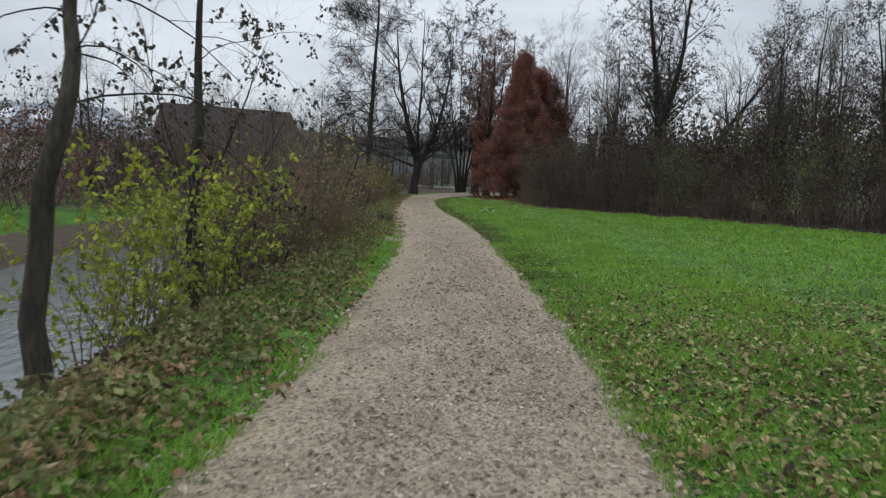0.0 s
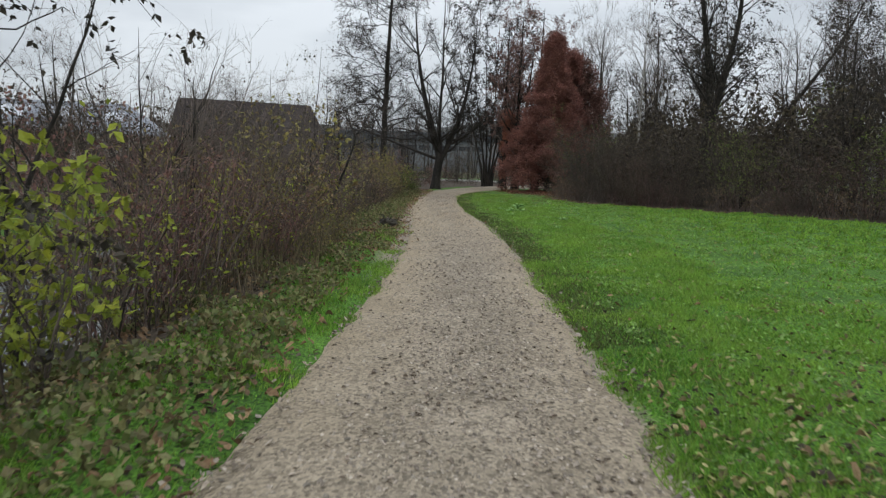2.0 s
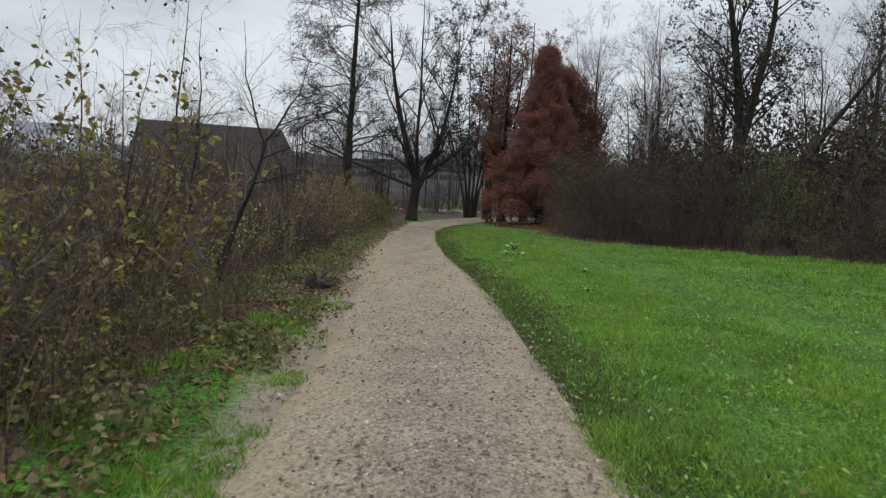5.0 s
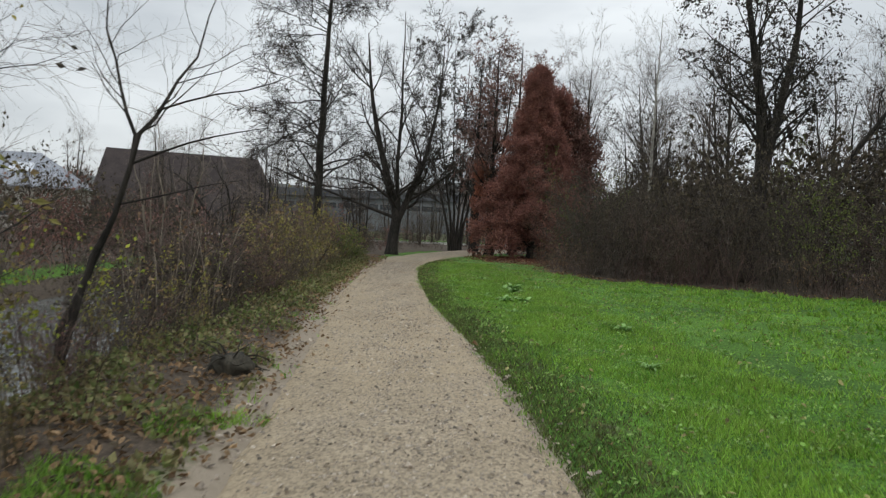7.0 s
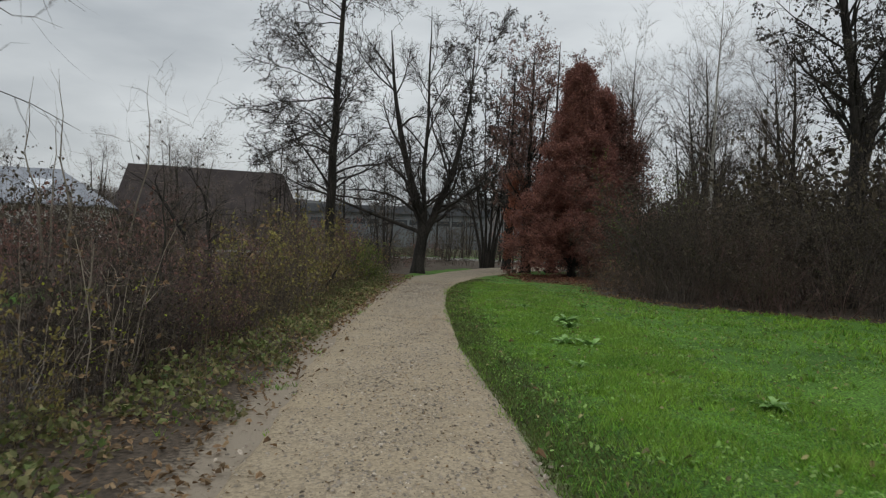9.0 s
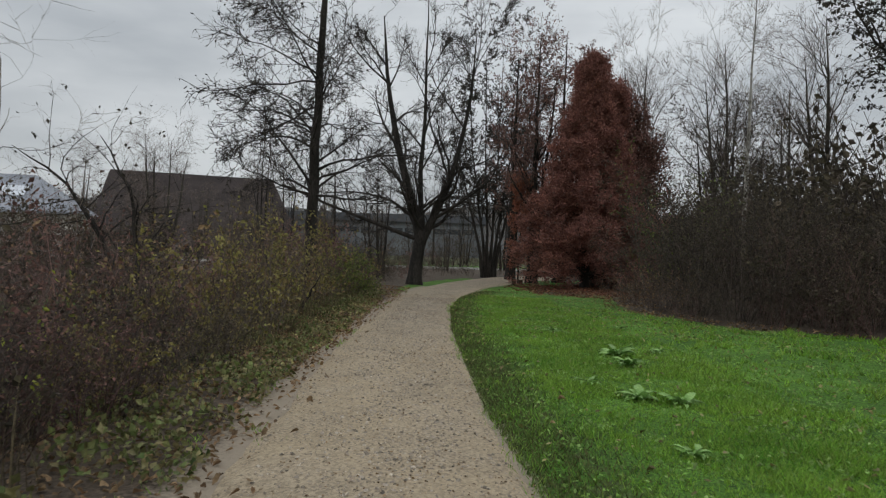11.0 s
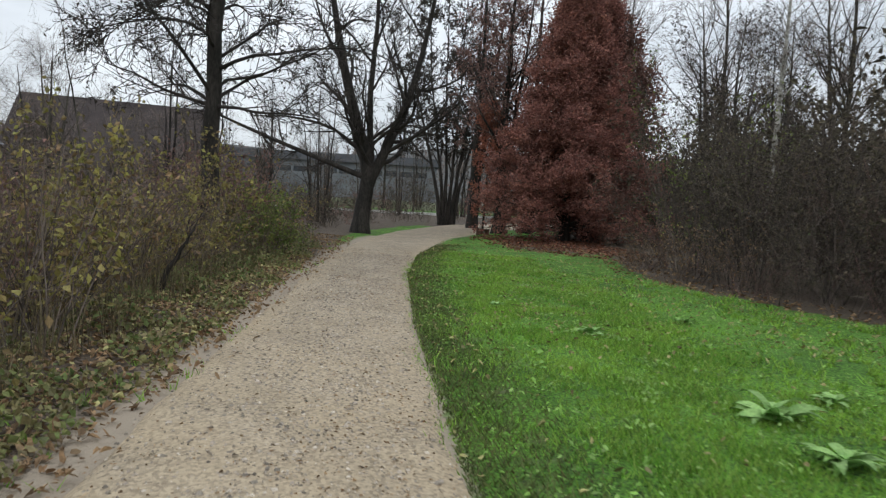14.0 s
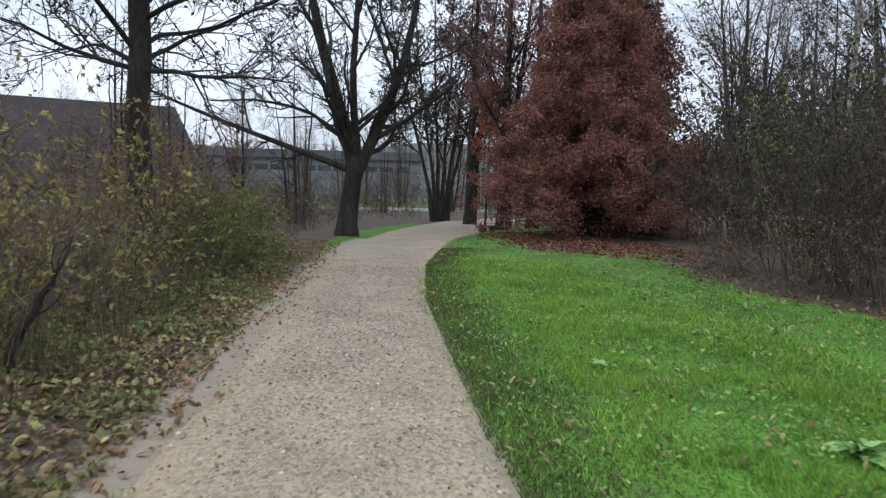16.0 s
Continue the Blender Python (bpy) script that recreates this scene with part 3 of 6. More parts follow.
def build_tree(name, x, y, label, seed, trunks, radius, limbs, branches, twigs, fine=None, bark=BARK, twig=TWIG, leaf=None, leaf_n=0, leaf_size=(0.05, 0.09), droop=0.3, group="", category="tree", extra=(), turn=0.0, scale=1.0, loose=0.0):
    """A tree from its trunk lines and the dicts that tell sprout() how its limbs, branches and twigs grow."""
    rng = np.random.default_rng(seed)
    P = np.stack([resample(t, 14) for t in trunks])
    P[:, 1:-1] += rng.normal(scale=0.02, size=P[:, 1:-1].shape)
    if np.isscalar(radius):
        radius = [radius] * len(trunks)
    prof = np.linspace(1, 0, 14) ** 0.9 * 0.94 + 0.06
    R = np.array(radius)[:, None] * prof[None]
    R[:, 0] *= 1.35
    ob = thing(name, x, y, label, category, group, turn, scale)
    v, f = tubes(P, R, 9)
    piece("trunk", mesh_of("trunk", v, f, bark, True), ob)
    P1, R1 = sprout(rng, P, R, **limbs)
    for pts, r in extra:
        q = resample(pts, P1.shape[1])[None]
        P1 = np.concatenate([P1, q])
        R1 = np.concatenate([R1, r * np.linspace(1, 0.25, P1.shape[1])[None]])
    for a in range(len(P1)):
        lv, lf = tubes(P1[a:a + 1], R1[a:a + 1], 6)
        piece("limb", mesh_of("limb", lv, lf, bark, True), ob)
    P2, R2 = sprout(rng, P1, R1, **branches)
    P3, R3 = sprout(rng, P2, R2, **twigs)
    parts = [tubes(P2, R2, 3), slips(rng, P3, R3)]
    last = P3
    if fine:
        P4, R4 = sprout(rng, P3, R3, **fine)
        parts.append(slips(rng, P4, R4))
        last = P4
    v, f = join(parts)
    tagged(piece("crown", mesh_of("crown", v, f, twig), ob), kind="stuff")
    if leaf:
        C = np.concatenate([on_lines(rng, last, int(leaf_n * 0.75)), on_lines(rng, P3, int(leaf_n * 0.25))])
        C = C + rng.normal(scale=loose, size=C.shape) if loose else C
        v, f = leaf_cards(rng, C, leaf_size, droop)
        tagged(piece("foliage", mesh_of("foliage", v, f, leaf), ob), kind="stuff")
    return ob


def build_trees():
    D = dict
    # two slim bank trees at the start, with withered leaves on drooping twigs
    build_tree("bank_tree", -2.87, 5.8, "slim mossy trunk curving up from the river bank", 11,
               [[(0, 0, -0.2), (-0.06, 0, 0.75), (0.08, 0, 1.95), (0.26, 0, 2.65), (0.22, 0.1, 3.3), (0.35, 0.3, 5), (0.5, 0.3, 8.5)]], 0.115,
               D(k=8, length=(1.2, 2.4), angle=(50, 90), n=8, up=-0.14, t0=0.42, ratio=0.16), D(k=5, length=(0.5, 1.1), angle=(30, 70), n=5, up=-0.1, ratio=0.5),
               D(k=4, length=(0.2, 0.5), angle=(30, 70), n=4, up=-0.2, ratio=0.5), leaf=LEAF_DARK, leaf_n=900, leaf_size=(0.05, 0.08), bark=BARK, droop=1.2,
               extra=[([(0.2, 0, 3.2), (0.7, -0.2, 3.2), (1.2, -0.3, 2.95), (1.6, -0.3, 2.6)], 0.012)])
    build_tree("bank_tree", -2.72, 9.3, "slim straight dark trunk standing among yellow bushes", 12,
               [[(0, 0, -0.2), (0.02, 0, 1.2), (0.05, 0, 2.6), (0.08, 0, 4), (0.2, 0, 9)]], 0.1,
               D(k=9, length=(1.2, 2.4), angle=(45, 85), n=8, up=-0.13, t0=0.42, ratio=0.16), D(k=5, length=(0.6, 1.2), angle=(30, 70), n=5, up=-0.1, ratio=0.5),
               D(k=4, length=(0.2, 0.5), angle=(30, 70), n=4, up=-0.2, ratio=0.5), leaf=LEAF_DARK, leaf_n=900, leaf_size=(0.05, 0.08), droop=1.2,
               bark=BARK_DARK)
    build_tree("broken_stem", -2.75, 14.5, "dark broken-off stem among the bushes on the bank", 13,
               [[(0, 0, -0.3), (0, 0, 1), (0.03, 0, 2.2), (0.05, 0, 3.0)]], 0.05,
               D(k=5, length=(0.4, 0.9), angle=(40, 80), n=5, up=0.05, t0=0.5, ratio=0.3), D(k=4, length=(0.2, 0.5), angle=(30, 60), n=4, ratio=0.5),
               D(k=3, length=(0.1, 0.3), angle=(30, 60), n=3, ratio=0.5), bark=BARK_DARK, category="stem")
    # bare saplings further along the bank
    for sx, sy, sd, sh in ((-3.05, 10.9, 71, 1.0), (-3.2, 14.2, 72, 0.9)):
        build_tree("sapling", sx, sy, "bare sapling with steep wiry twigs behind the bushes", sd,
                   [[(0, 0, -0.3), (0.0, 0, 0.9), (-0.05, 0, 1.7), (-0.1, 0, 2.9 * sh), (-0.1, 0, 4.2 * sh)], [(0, 0, -0.3), (0.02, 0, 0.9), (0.2, 0, 1.9), (0.6, 0.1, 3.0 * sh), (0.9, 0.1, 3.9 * sh)], [(0, 0, -0.3), (0, 0, 0.9), (-0.3, 0, 1.9), (-0.7, 0.1, 3.0 * sh), (-0.9, 0.1, 4.0 * sh)]], 0.035,
                   D(k=8, length=(0.9, 1.8), angle=(20, 45), n=6, up=0.05, t0=0.4, ratio=0.45), D(k=4, length=(0.4, 0.9), angle=(20, 45), n=4, up=0.03, ratio=0.5), D(k=3, length=(0.15, 0.4), angle=(20, 50), n=3, ratio=0.5), bark=BARK_DARK, leaf=LEAF_DARK, leaf_n=40, droop=1.0)
    sap = D(branches=D(k=5, length=(0.5, 1.1), angle=(25, 60), n=5, up=0.04, wig=0.2, ratio=0.5), twigs=D(k=5, length=(0.2, 0.55), angle=(25, 65), n=4, wig=0.25, ratio=0.5))
    build_tree("sapling", -2.35, 23.3, "bare leaning sapling with forked grey-brown twigs", 14,
               [[(0, 0, -0.2), (0.2, 0, 0.75), (0.45, 0, 1.5), (0.8, 0, 2.45), (0.98, 0.05, 2.85), (1.25, 0.1, 3.3), (1.5, 0.15, 4.1)],
                [(0, 0, -0.2), (0.2, 0, 0.75), (0.45, 0, 1.5), (0.8, 0, 2.45), (0.66, 0.05, 2.9), (0.45, 0.1, 3.5), (0.4, 0.1, 4.4)]], [0.042, 0.036],
               D(k=6, length=(0.9, 1.8), angle=(30, 65), n=6, up=0.03, wig=0.16, t0=0.55, ratio=0.45), bark=BARK_DARK,
               extra=[([(0.75, 0, 2.3), (1.15, 0.1, 2.5), (1.55, 0.1, 2.62), (1.95, 0.1, 2.7)], 0.014), ([(0.6, 0, 1.9), (1.0, 0.2, 2.02), (1.4, 0.3, 2.15), (1.7, 0.3, 2.2)], 0.011), ([(0.95, 0, 2.8), (1.35, 0.2, 3.0), (1.8, 0.3, 3.1), (2.2, 0.4, 3.3)], 0.012)], **sap)
    build_tree("sapling", -2.35, 21.3, "bare many-stemmed sapling with a few dark leaves", 15,
               [[(0, 0, -0.2), (-0.1, 0, 1), (0.05, 0, 2.2), (0.2, 0.1, 4.4)], [(0, 0.1, -0.2), (0.15, 0, 0.9), (0.3, 0.1, 2.0), (0.35, 0.1, 4.0)]], 0.035,
               D(k=8, length=(0.8, 1.6), angle=(25, 60), n=6, up=0.04, t0=0.35, ratio=0.5), bark=BARK_DARK, leaf=LEAF_DARK, leaf_n=60, leaf_size=(0.05, 0.08), droop=1.0, **sap)
    for sx, sy, sd in ((-2.75, 20.3, 73), (-3.0, 22.1, 74)):
        build_tree("sapling", sx, sy, "thin many-stemmed sapling with small withered leaves", sd,
                   [[(0, 0, -0.2), (-0.1, 0, 1), (-0.25, 0, 2.2), (-0.3, 0.1, 3.9)], [(0, 0.1, -0.2), (0.1, 0, 0.9), (0.25, 0.1, 2.0), (0.5, 0.1, 3.5)], [(0.1, 0, -0.2), (0.3, 0, 1.2), (0.6, 0.1, 2.4)]], 0.026,
                   D(k=7, length=(0.7, 1.4), angle=(25, 60), n=6, up=0.03, t0=0.25, ratio=0.5), bark=BARK, leaf=LEAF_OLIVE, leaf_n=130, leaf_size=(0.04, 0.075), droop=0.8, **sap)
    build_tree("sapling", -2.6, 30.5, "bare sapling with wiry arching twigs above the brambles", 16,
               [[(0, 0, -0.3), (0.05, 0, 0.9), (0.1, 0.1, 1.9), (0.0, 0.1, 3.2)]], 0.035,
               D(k=10, length=(0.8, 1.7), angle=(40, 80), n=7, up=-0.02, wig=0.2, t0=0.5, ratio=0.5), bark=BARK, **sap)
    build_tree("crab_apple", -4.0, 36.4, "small bare tree with dark crooked arching branches", 17,
               [[(0, 0, -0.3), (0.05, 0, 1.4), (-0.15, 0.1, 2.6), (-0.8, 0.1, 3.7), (-1.7, 0, 4.3)], [(0.05, 0, -0.3), (0.1, 0, 1.3), (0.35, 0.1, 2.4), (0.2, 0.1, 3.6), (-0.3, 0, 4.5)]], 0.075,
               D(k=11, length=(1.1, 2.4), angle=(35, 80), n=8, up=-0.07, wig=0.2, t0=0.4, ratio=0.45), D(k=7, length=(0.4, 1.0), angle=(30, 70), n=5, up=-0.03, wig=0.22, ratio=0.5),
               D(k=5, length=(0.15, 0.45), angle=(30, 70), n=4, wig=0.25, ratio=0.5), bark=BARK_DARK, leaf=LEAF_DARK, leaf_n=150)
    few = D(branches=D(k=1, length=(0.2, 0.5), angle=(25, 50), n=4, up=0.05, ratio=0.5), twigs=D(k=1, length=(0.1, 0.2), angle=(25, 50), n=3, ratio=0.5))
    build_tree("bare_shoots", -3.5, 29.6, "tall pale bare shoots standing above the brambles", 19,
               [[(0, 0, -0.3), (-0.05, 0, 1.5), (-0.2, 0, 2.7), (-0.35, 0, 3.3), (-0.3, 0, 4.3)], [(0.1, 0.1, -0.3), (0, 0, 1.5), (-0.1, 0.1, 2.8), (0.0, 0, 3.9)], [(0.2, 0, -0.3), (0.2, 0, 1.8), (0.1, 0, 3.2), (0.0, 0, 4.4)]], 0.024,
               D(k=2, length=(0.5, 1.1), angle=(15, 35), n=6, up=0.1, t0=0.4, ratio=0.6), bark=TWIG_PALE, twig=TWIG_PALE, category="shoots", **few)
    build_tree("bare_shoots", -3.7, 31.9, "tall pale bare shoots standing above the brambles", 20,
               [[(0, 0, -0.3), (0.05, 0, 1.5), (0.25, 0, 2.9), (0.45, 0, 3.8), (0.4, 0, 5.0)], [(0.3, 0, -0.3), (0.1, 0, 1.5), (0.0, 0, 2.6), (-0.2, 0, 3.6)]], 0.024,
               D(k=2, length=(0.5, 1.1), angle=(15, 35), n=6, up=0.1, t0=0.4, ratio=0.6), bark=TWIG_PALE, twig=TWIG_PALE, category="shoots", **few)
    build_tree("sapling", -2.5, 40.5, "bare sapling with wiry arching twigs above the brambles", 18,
               [[(0, 0, -0.3), (0.1, 0, 1.2), (-0.2, 0.1, 2.4), (-0.5, 0.1, 4.0)]], 0.03,
               D(k=9, length=(0.8, 1.7), angle=(30, 70), n=7, up=0.02, wig=0.2, t0=0.4, ratio=0.5), bark=BARK, **sap)

    build_tree("leaning_sapling", -1.95, 41.4, "short dark stem leaning from the bank towards the path", 75,
               [[(0, 0, -0.2), (0.12, 0, 0.3), (0.38, 0, 0.75), (0.55, 0.05, 1.15)]], 0.06,
               D(k=5, length=(0.3, 0.7), angle=(30, 70), n=6, up=0.05, wig=0.2, t0=0.5, ratio=0.35), bark=BARK_DARK, category="sapling", **sap)

    # the tall alder left of the path
    build_tree("alder_tree", -2.63, 47.5, "tall bare alder with one straight dark trunk", 21,
               [[(0, 0, -0.2), (0.0, 0, 3), (0.1, 0, 7), (0.25, 0, 11), (0.3, 0, 15.5)]], 0.23,
               D(k=54, length=(2.4, 4.8), angle=(45, 85), n=8, up=0.0, wig=0.17, t0=0.28, ratio=0.27, fall=0.38), D(k=11, length=(0.9, 2.2), angle=(25, 65), n=5, up=-0.02, wig=0.18, ratio=0.55, rmin=0.014),
               D(k=7, length=(0.35, 0.9), angle=(25, 65), n=4, up=-0.03, wig=0.2, ratio=0.55, rmin=0.009), D(k=3, length=(0.15, 0.45), angle=(25, 60), n=2, ratio=0.7, rmin=0.007), bark=BARK_DARK, twig=TWIG_DARK, leaf=LEAF_DARK, leaf_n=9000, leaf_size=(0.05, 0.1))
    # the forked tree at the bend, with a long low limb over the bank
    build_tree("maple_tree", 0.45, 60.8, "bare old tree with a stout forked trunk at the path's bend", 22,
               [[(0, 0, -0.2), (0.12, 0, 1.4), (0.25, 0, 2.5), (-0.45, 0, 5), (-1.1, 0.2, 7.4), (-1.7, 0.3, 10.5), (-1.9, 0.3, 13.5)],
                [(0, 0, -0.2), (0.14, 0, 1.4), (0.32, 0, 2.5), (0.15, 0.1, 5), (0.35, 0.3, 8), (0.3, 0.5, 11.5), (0.3, 0.5, 15)],
                [(0, 0, -0.2), (0.16, 0, 1.4), (0.4, 0, 2.5), (1.45, 0.1, 4.7), (2.1, 0.3, 6.8), (2.6, 0.3, 9.5), (2.8, 0.3, 12.8)]], [0.38, 0.22, 0.3],
               D(k=13, length=(2.8, 5.0), angle=(24, 58), n=8, up=0.05, wig=0.13, t0=0.3, ratio=0.5, fall=0.2), D(k=9, length=(0.9, 2.2), angle=(25, 55), n=5, up=0.04, wig=0.15, ratio=0.55, rmin=0.018),
               D(k=7, length=(0.4, 1.0), angle=(25, 60), n=4, wig=0.18, ratio=0.55, rmin=0.008), D(k=3, length=(0.15, 0.5), angle=(25, 60), n=2, ratio=0.7, rmin=0.006), bark=BARK_DARK, twig=TWIG_DARK,
               extra=[([(0.1, 0, 2.3), (-1.6, -0.1, 2.9), (-3.6, -0.3, 3.6), (-5.4, -0.4, 4.3), (-6.6, -0.4, 4.8)], 0.13),
                      ([(-0.1, 0, 3.4), (-1.4, 0.1, 4.3), (-3.0, 0.2, 4.6), (-4.6, 0.2, 4.5)], 0.09)])
    # the many-stemmed ivy-clad tree behind it
    stems = []
    for a, dx, h in ((0, -3.4, 14.5), (1, -1.9, 17), (2, -0.6, 18), (3, 0.7, 18), (4, 2.0, 17), (5, 3.3, 15)):
        stems.append([(dx * 0.13, 0.07 * a, -0.2), (dx * 0.16, 0.08 * a, 1.2), (dx * 0.3, 0.1 * a, 3.4), (dx * 0.5, 0.15 * a, 6), (dx * 0.8, 0.2 * a, 10), (dx, 0.2 * a, h)])
    build_tree("ivy_tree", 5.6, 77.0, "tall many-stemmed tree with dark ivy on its stems", 23, stems, 0.15,
               D(k=16, length=(2.4, 4.4), angle=(18, 55), n=7, up=0.06, wig=0.12, t0=0.38, ratio=0.5, fall=0.2), D(k=8, length=(0.9, 1.9), angle=(25, 60), n=4, up=0.03, ratio=0.55, rmin=0.016),
               D(k=5, length=(0.4, 0.9), angle=(25, 60), n=3, ratio=0.55, rmin=0.009), bark=BARK_DARK, twig=TWIG_DARK, leaf=LEAF_DARK, leaf_n=21000, leaf_size=(0.1, 0.19))
    # rust-leaved tall trees beside the bench
    for i, (x, y, h, s) in enumerate(((7.2, 67.0, 14.6, 24), (9.4, 70.5, 16.0, 25), (6.6, 72.5, 15.0, 29))):
        build_tree("beech_tree", x, y, "tall slim beech with thinning rust-brown leaves", s,
                   [[(0, 0, -0.2), (0.02, 0, 4), (0.1, 0, 8), (0.2, 0, h)], [(0.2, 0.2, -0.2), (0.4, 0.3, 4), (0.9, 0.3, 8), (1.3, 0.3, h - 2)]], [0.3, 0.2],
                   D(k=26, length=(2.2, 3.8), angle=(25, 65), n=7, up=0.06, t0=0.25, ratio=0.35, fall=0.2), D(k=8, length=(0.8, 1.7), angle=(25, 60), n=4, ratio=0.5),
                   D(k=5, length=(0.35, 0.8), angle=(25, 60), n=3, ratio=0.55, rmin=0.005), bark=BARK_DARK, leaf=LEAF_RUST, leaf_n=9000, leaf_size=(0.08, 0.15), loose=0.05)
    # the dense copper-red beech
    for i, (x, y, h, r, s) in enumerate(((9.25, 61.8, 11.7, 4.9, 26),)):
        build_tree("copper_beech", x, y, "dense conical beech with copper-red autumn leaves", s,
                   [[(0, 0, -0.2), (0, 0, 3), (0.05, 0, 7), (0.1, 0, h)]], 0.24,
                   D(k=300, length=(r * 0.82, r * 1.06), angle=(62, 96), n=7, up=0.01, wig=0.06, t0=0.06, ratio=0.15, fall=0.99, low=1.1), D(k=10, length=(0.35, 0.9), angle=(25, 75), n=4, up=0.0, ratio=0.5),
                   D(k=5, length=(0.3, 0.7), angle=(25, 60), n=3, ratio=0.55, rmin=0.004), bark=BARK_DARK, leaf=LEAF_RED, leaf_n=190000, leaf_size=(0.075, 0.13), loose=0.1)

    build_tree("copper_beech", 12.3, 66.0, "broad beech with dull red-brown autumn leaves", 27,
               [[(0, 0, -0.2), (0, 0, 3), (0.05, 0, 7), (0.1, 0, 10.2)]], 0.2,
               D(k=110, length=(3.8, 5.2), angle=(55, 92), n=6, up=0.02, wig=0.08, t0=0.06, ratio=0.2, fall=0.9, low=1.1), D(k=8, length=(0.7, 1.5), angle=(25, 70), n=3, up=0.0, ratio=0.5),
               D(k=4, length=(0.3, 0.7), angle=(25, 60), n=3, ratio=0.55, rmin=0.006), bark=BARK_DARK, leaf=LEAF_RUST, leaf_n=42000, leaf_size=(0.12, 0.2), loose=0.14)

    build_tree("copper_beech", 10.9, 64.4, "slim beech with copper-red leaves close behind the larger one", 30,
               [[(0, 0, -0.2), (0, 0, 3), (0.05, 0, 7), (0.1, 0, 11.0)]], 0.16,
               D(k=100, length=(2.6, 3.6), angle=(55, 92), n=6, up=0.02, wig=0.08, t0=0.1, ratio=0.2, fall=0.85), D(k=8, length=(0.4, 1.0), angle=(25, 70), n=3, ratio=0.5),
               D(k=4, length=(0.3, 0.6), angle=(25, 60), n=3, ratio=0.55, rmin=0.005), bark=BARK_DARK, leaf=LEAF_RED, leaf_n=40000, leaf_size=(0.09, 0.15), loose=0.12)
    build_tree("young_beech", 6.5, 67.2, "young beech holding bright orange-red leaves", 28,
               [[(0, 0, -0.2), (0, 0, 2), (0.1, 0, 4), (0.2, 0, 6.2)]], 0.06,
               D(k=40, length=(0.8, 1.5), angle=(40, 80), n=6, up=0.03, wig=0.1, t0=0.15, ratio=0.35, fall=0.6), D(k=6, length=(0.3, 0.7), angle=(25, 70), n=3, ratio=0.5),
               D(k=4, length=(0.15, 0.4), angle=(25, 60), n=3, ratio=0.55, rmin=0.004), bark=BARK_DARK, leaf=LEAF_ORANGE, leaf_n=6500, leaf_size=(0.07, 0.12), loose=0.06)

    # tall trees in the thicket beside the meadow
    build_tree("willow_tree", 14.9, 44.5, "tall dark tree with two steep trunks above the thicket", 31,
               [[(0, 0, -0.2), (0.15, 0, 2.5), (0.4, 0, 5), (0.2, 0, 7.2), (-0.2, 0.1, 9.5), (-0.7, 0.2, 13), (-0.9, 0.2, 16.5)], [(0, 0, -0.2), (0.2, 0, 2.5), (0.5, 0, 5), (1.0, 0, 7.2), (1.5, 0, 9.5), (1.8, 0.2, 13), (2.2, 0.2, 17)]], [0.33, 0.3],
               D(k=28, length=(2.8, 5.0), angle=(20, 55), n=8, up=0.0, wig=0.13, t0=0.3, ratio=0.3, fall=0.3), D(k=8, length=(1.0, 2.2), angle=(25, 60), n=5, up=-0.04, ratio=0.5),
               D(k=6, length=(0.5, 1.1), angle=(25, 60), n=4, up=-0.12, wig=0.1, ratio=0.55, rmin=0.006), bark=BARK_DARK, twig=TWIG_DARK, leaf=LEAF_DARK, leaf_n=12000, leaf_size=(0.08, 0.16), droop=1.0)
    build_tree("leaning_tree", 18.9, 47.6, "bare tree leaning over the thicket", 32,
               [[(0, 0, -0.2), (0.6, 0, 2.5), (1.9, 0, 5.5), (4.2, 0, 8.6), (6.5, 0, 13)]], 0.24,
               D(k=24, length=(2.5, 5.0), angle=(30, 70), n=8, up=0.06, t0=0.25, ratio=0.35), D(k=8, length=(1.0, 2.2), angle=(25, 60), n=5, ratio=0.5),
               D(k=5, length=(0.4, 1.0), angle=(25, 60), n=4, ratio=0.55, rmin=0.004), bark=BARK_DARK, leaf=LEAF_DARK, leaf_n=4000, leaf_size=(0.08, 0.14))
    build_tree("birch_tree", 14.0, 54.0, "birch with a pale trunk and thin drooping twigs", 33,
               [[(0, 0, -0.2), (0, 0, 4), (0.1, 0, 8), (0.3, 0, 13.5)]], 0.13,
               D(k=26, length=(1.5, 3.0), angle=(30, 60), n=7, up=0.02, t0=0.4, ratio=0.35), D(k=7, length=(0.7, 1.5), angle=(25, 60), n=5, up=-0.05, ratio=0.5),
               D(k=5, length=(0.4, 0.8), angle=(25, 60), n=4, up=-0.12, ratio=0.55, rmin=0.004), bark=BARK_BIRCH)
    leafy = build_tree("hornbeam_tree", 16.2, 63.5, "broad tree with sparse dark withered leaves", 34,
               [[(0, 0, -0.2), (0.1, 0, 2.5), (-0.4, 0, 5), (-0.8, 0, 9.5)], [(0.1, 0, -0.2), (0.3, 0, 2.5), (0.9, 0, 5), (1.5, 0.1, 9)]], 0.15,
               D(k=20, length=(1.8, 3.4), angle=(30, 65), n=7, up=0.05, t0=0.25, ratio=0.4), D(k=8, length=(0.8, 1.7), angle=(25, 60), n=4, ratio=0.5),
               D(k=5, length=(0.35, 0.8), angle=(25, 60), n=3, ratio=0.55, rmin=0.004), bark=BARK_DARK, leaf=LEAF_DARK, leaf_n=4800, leaf_size=(0.07, 0.13), group="thicket trees")
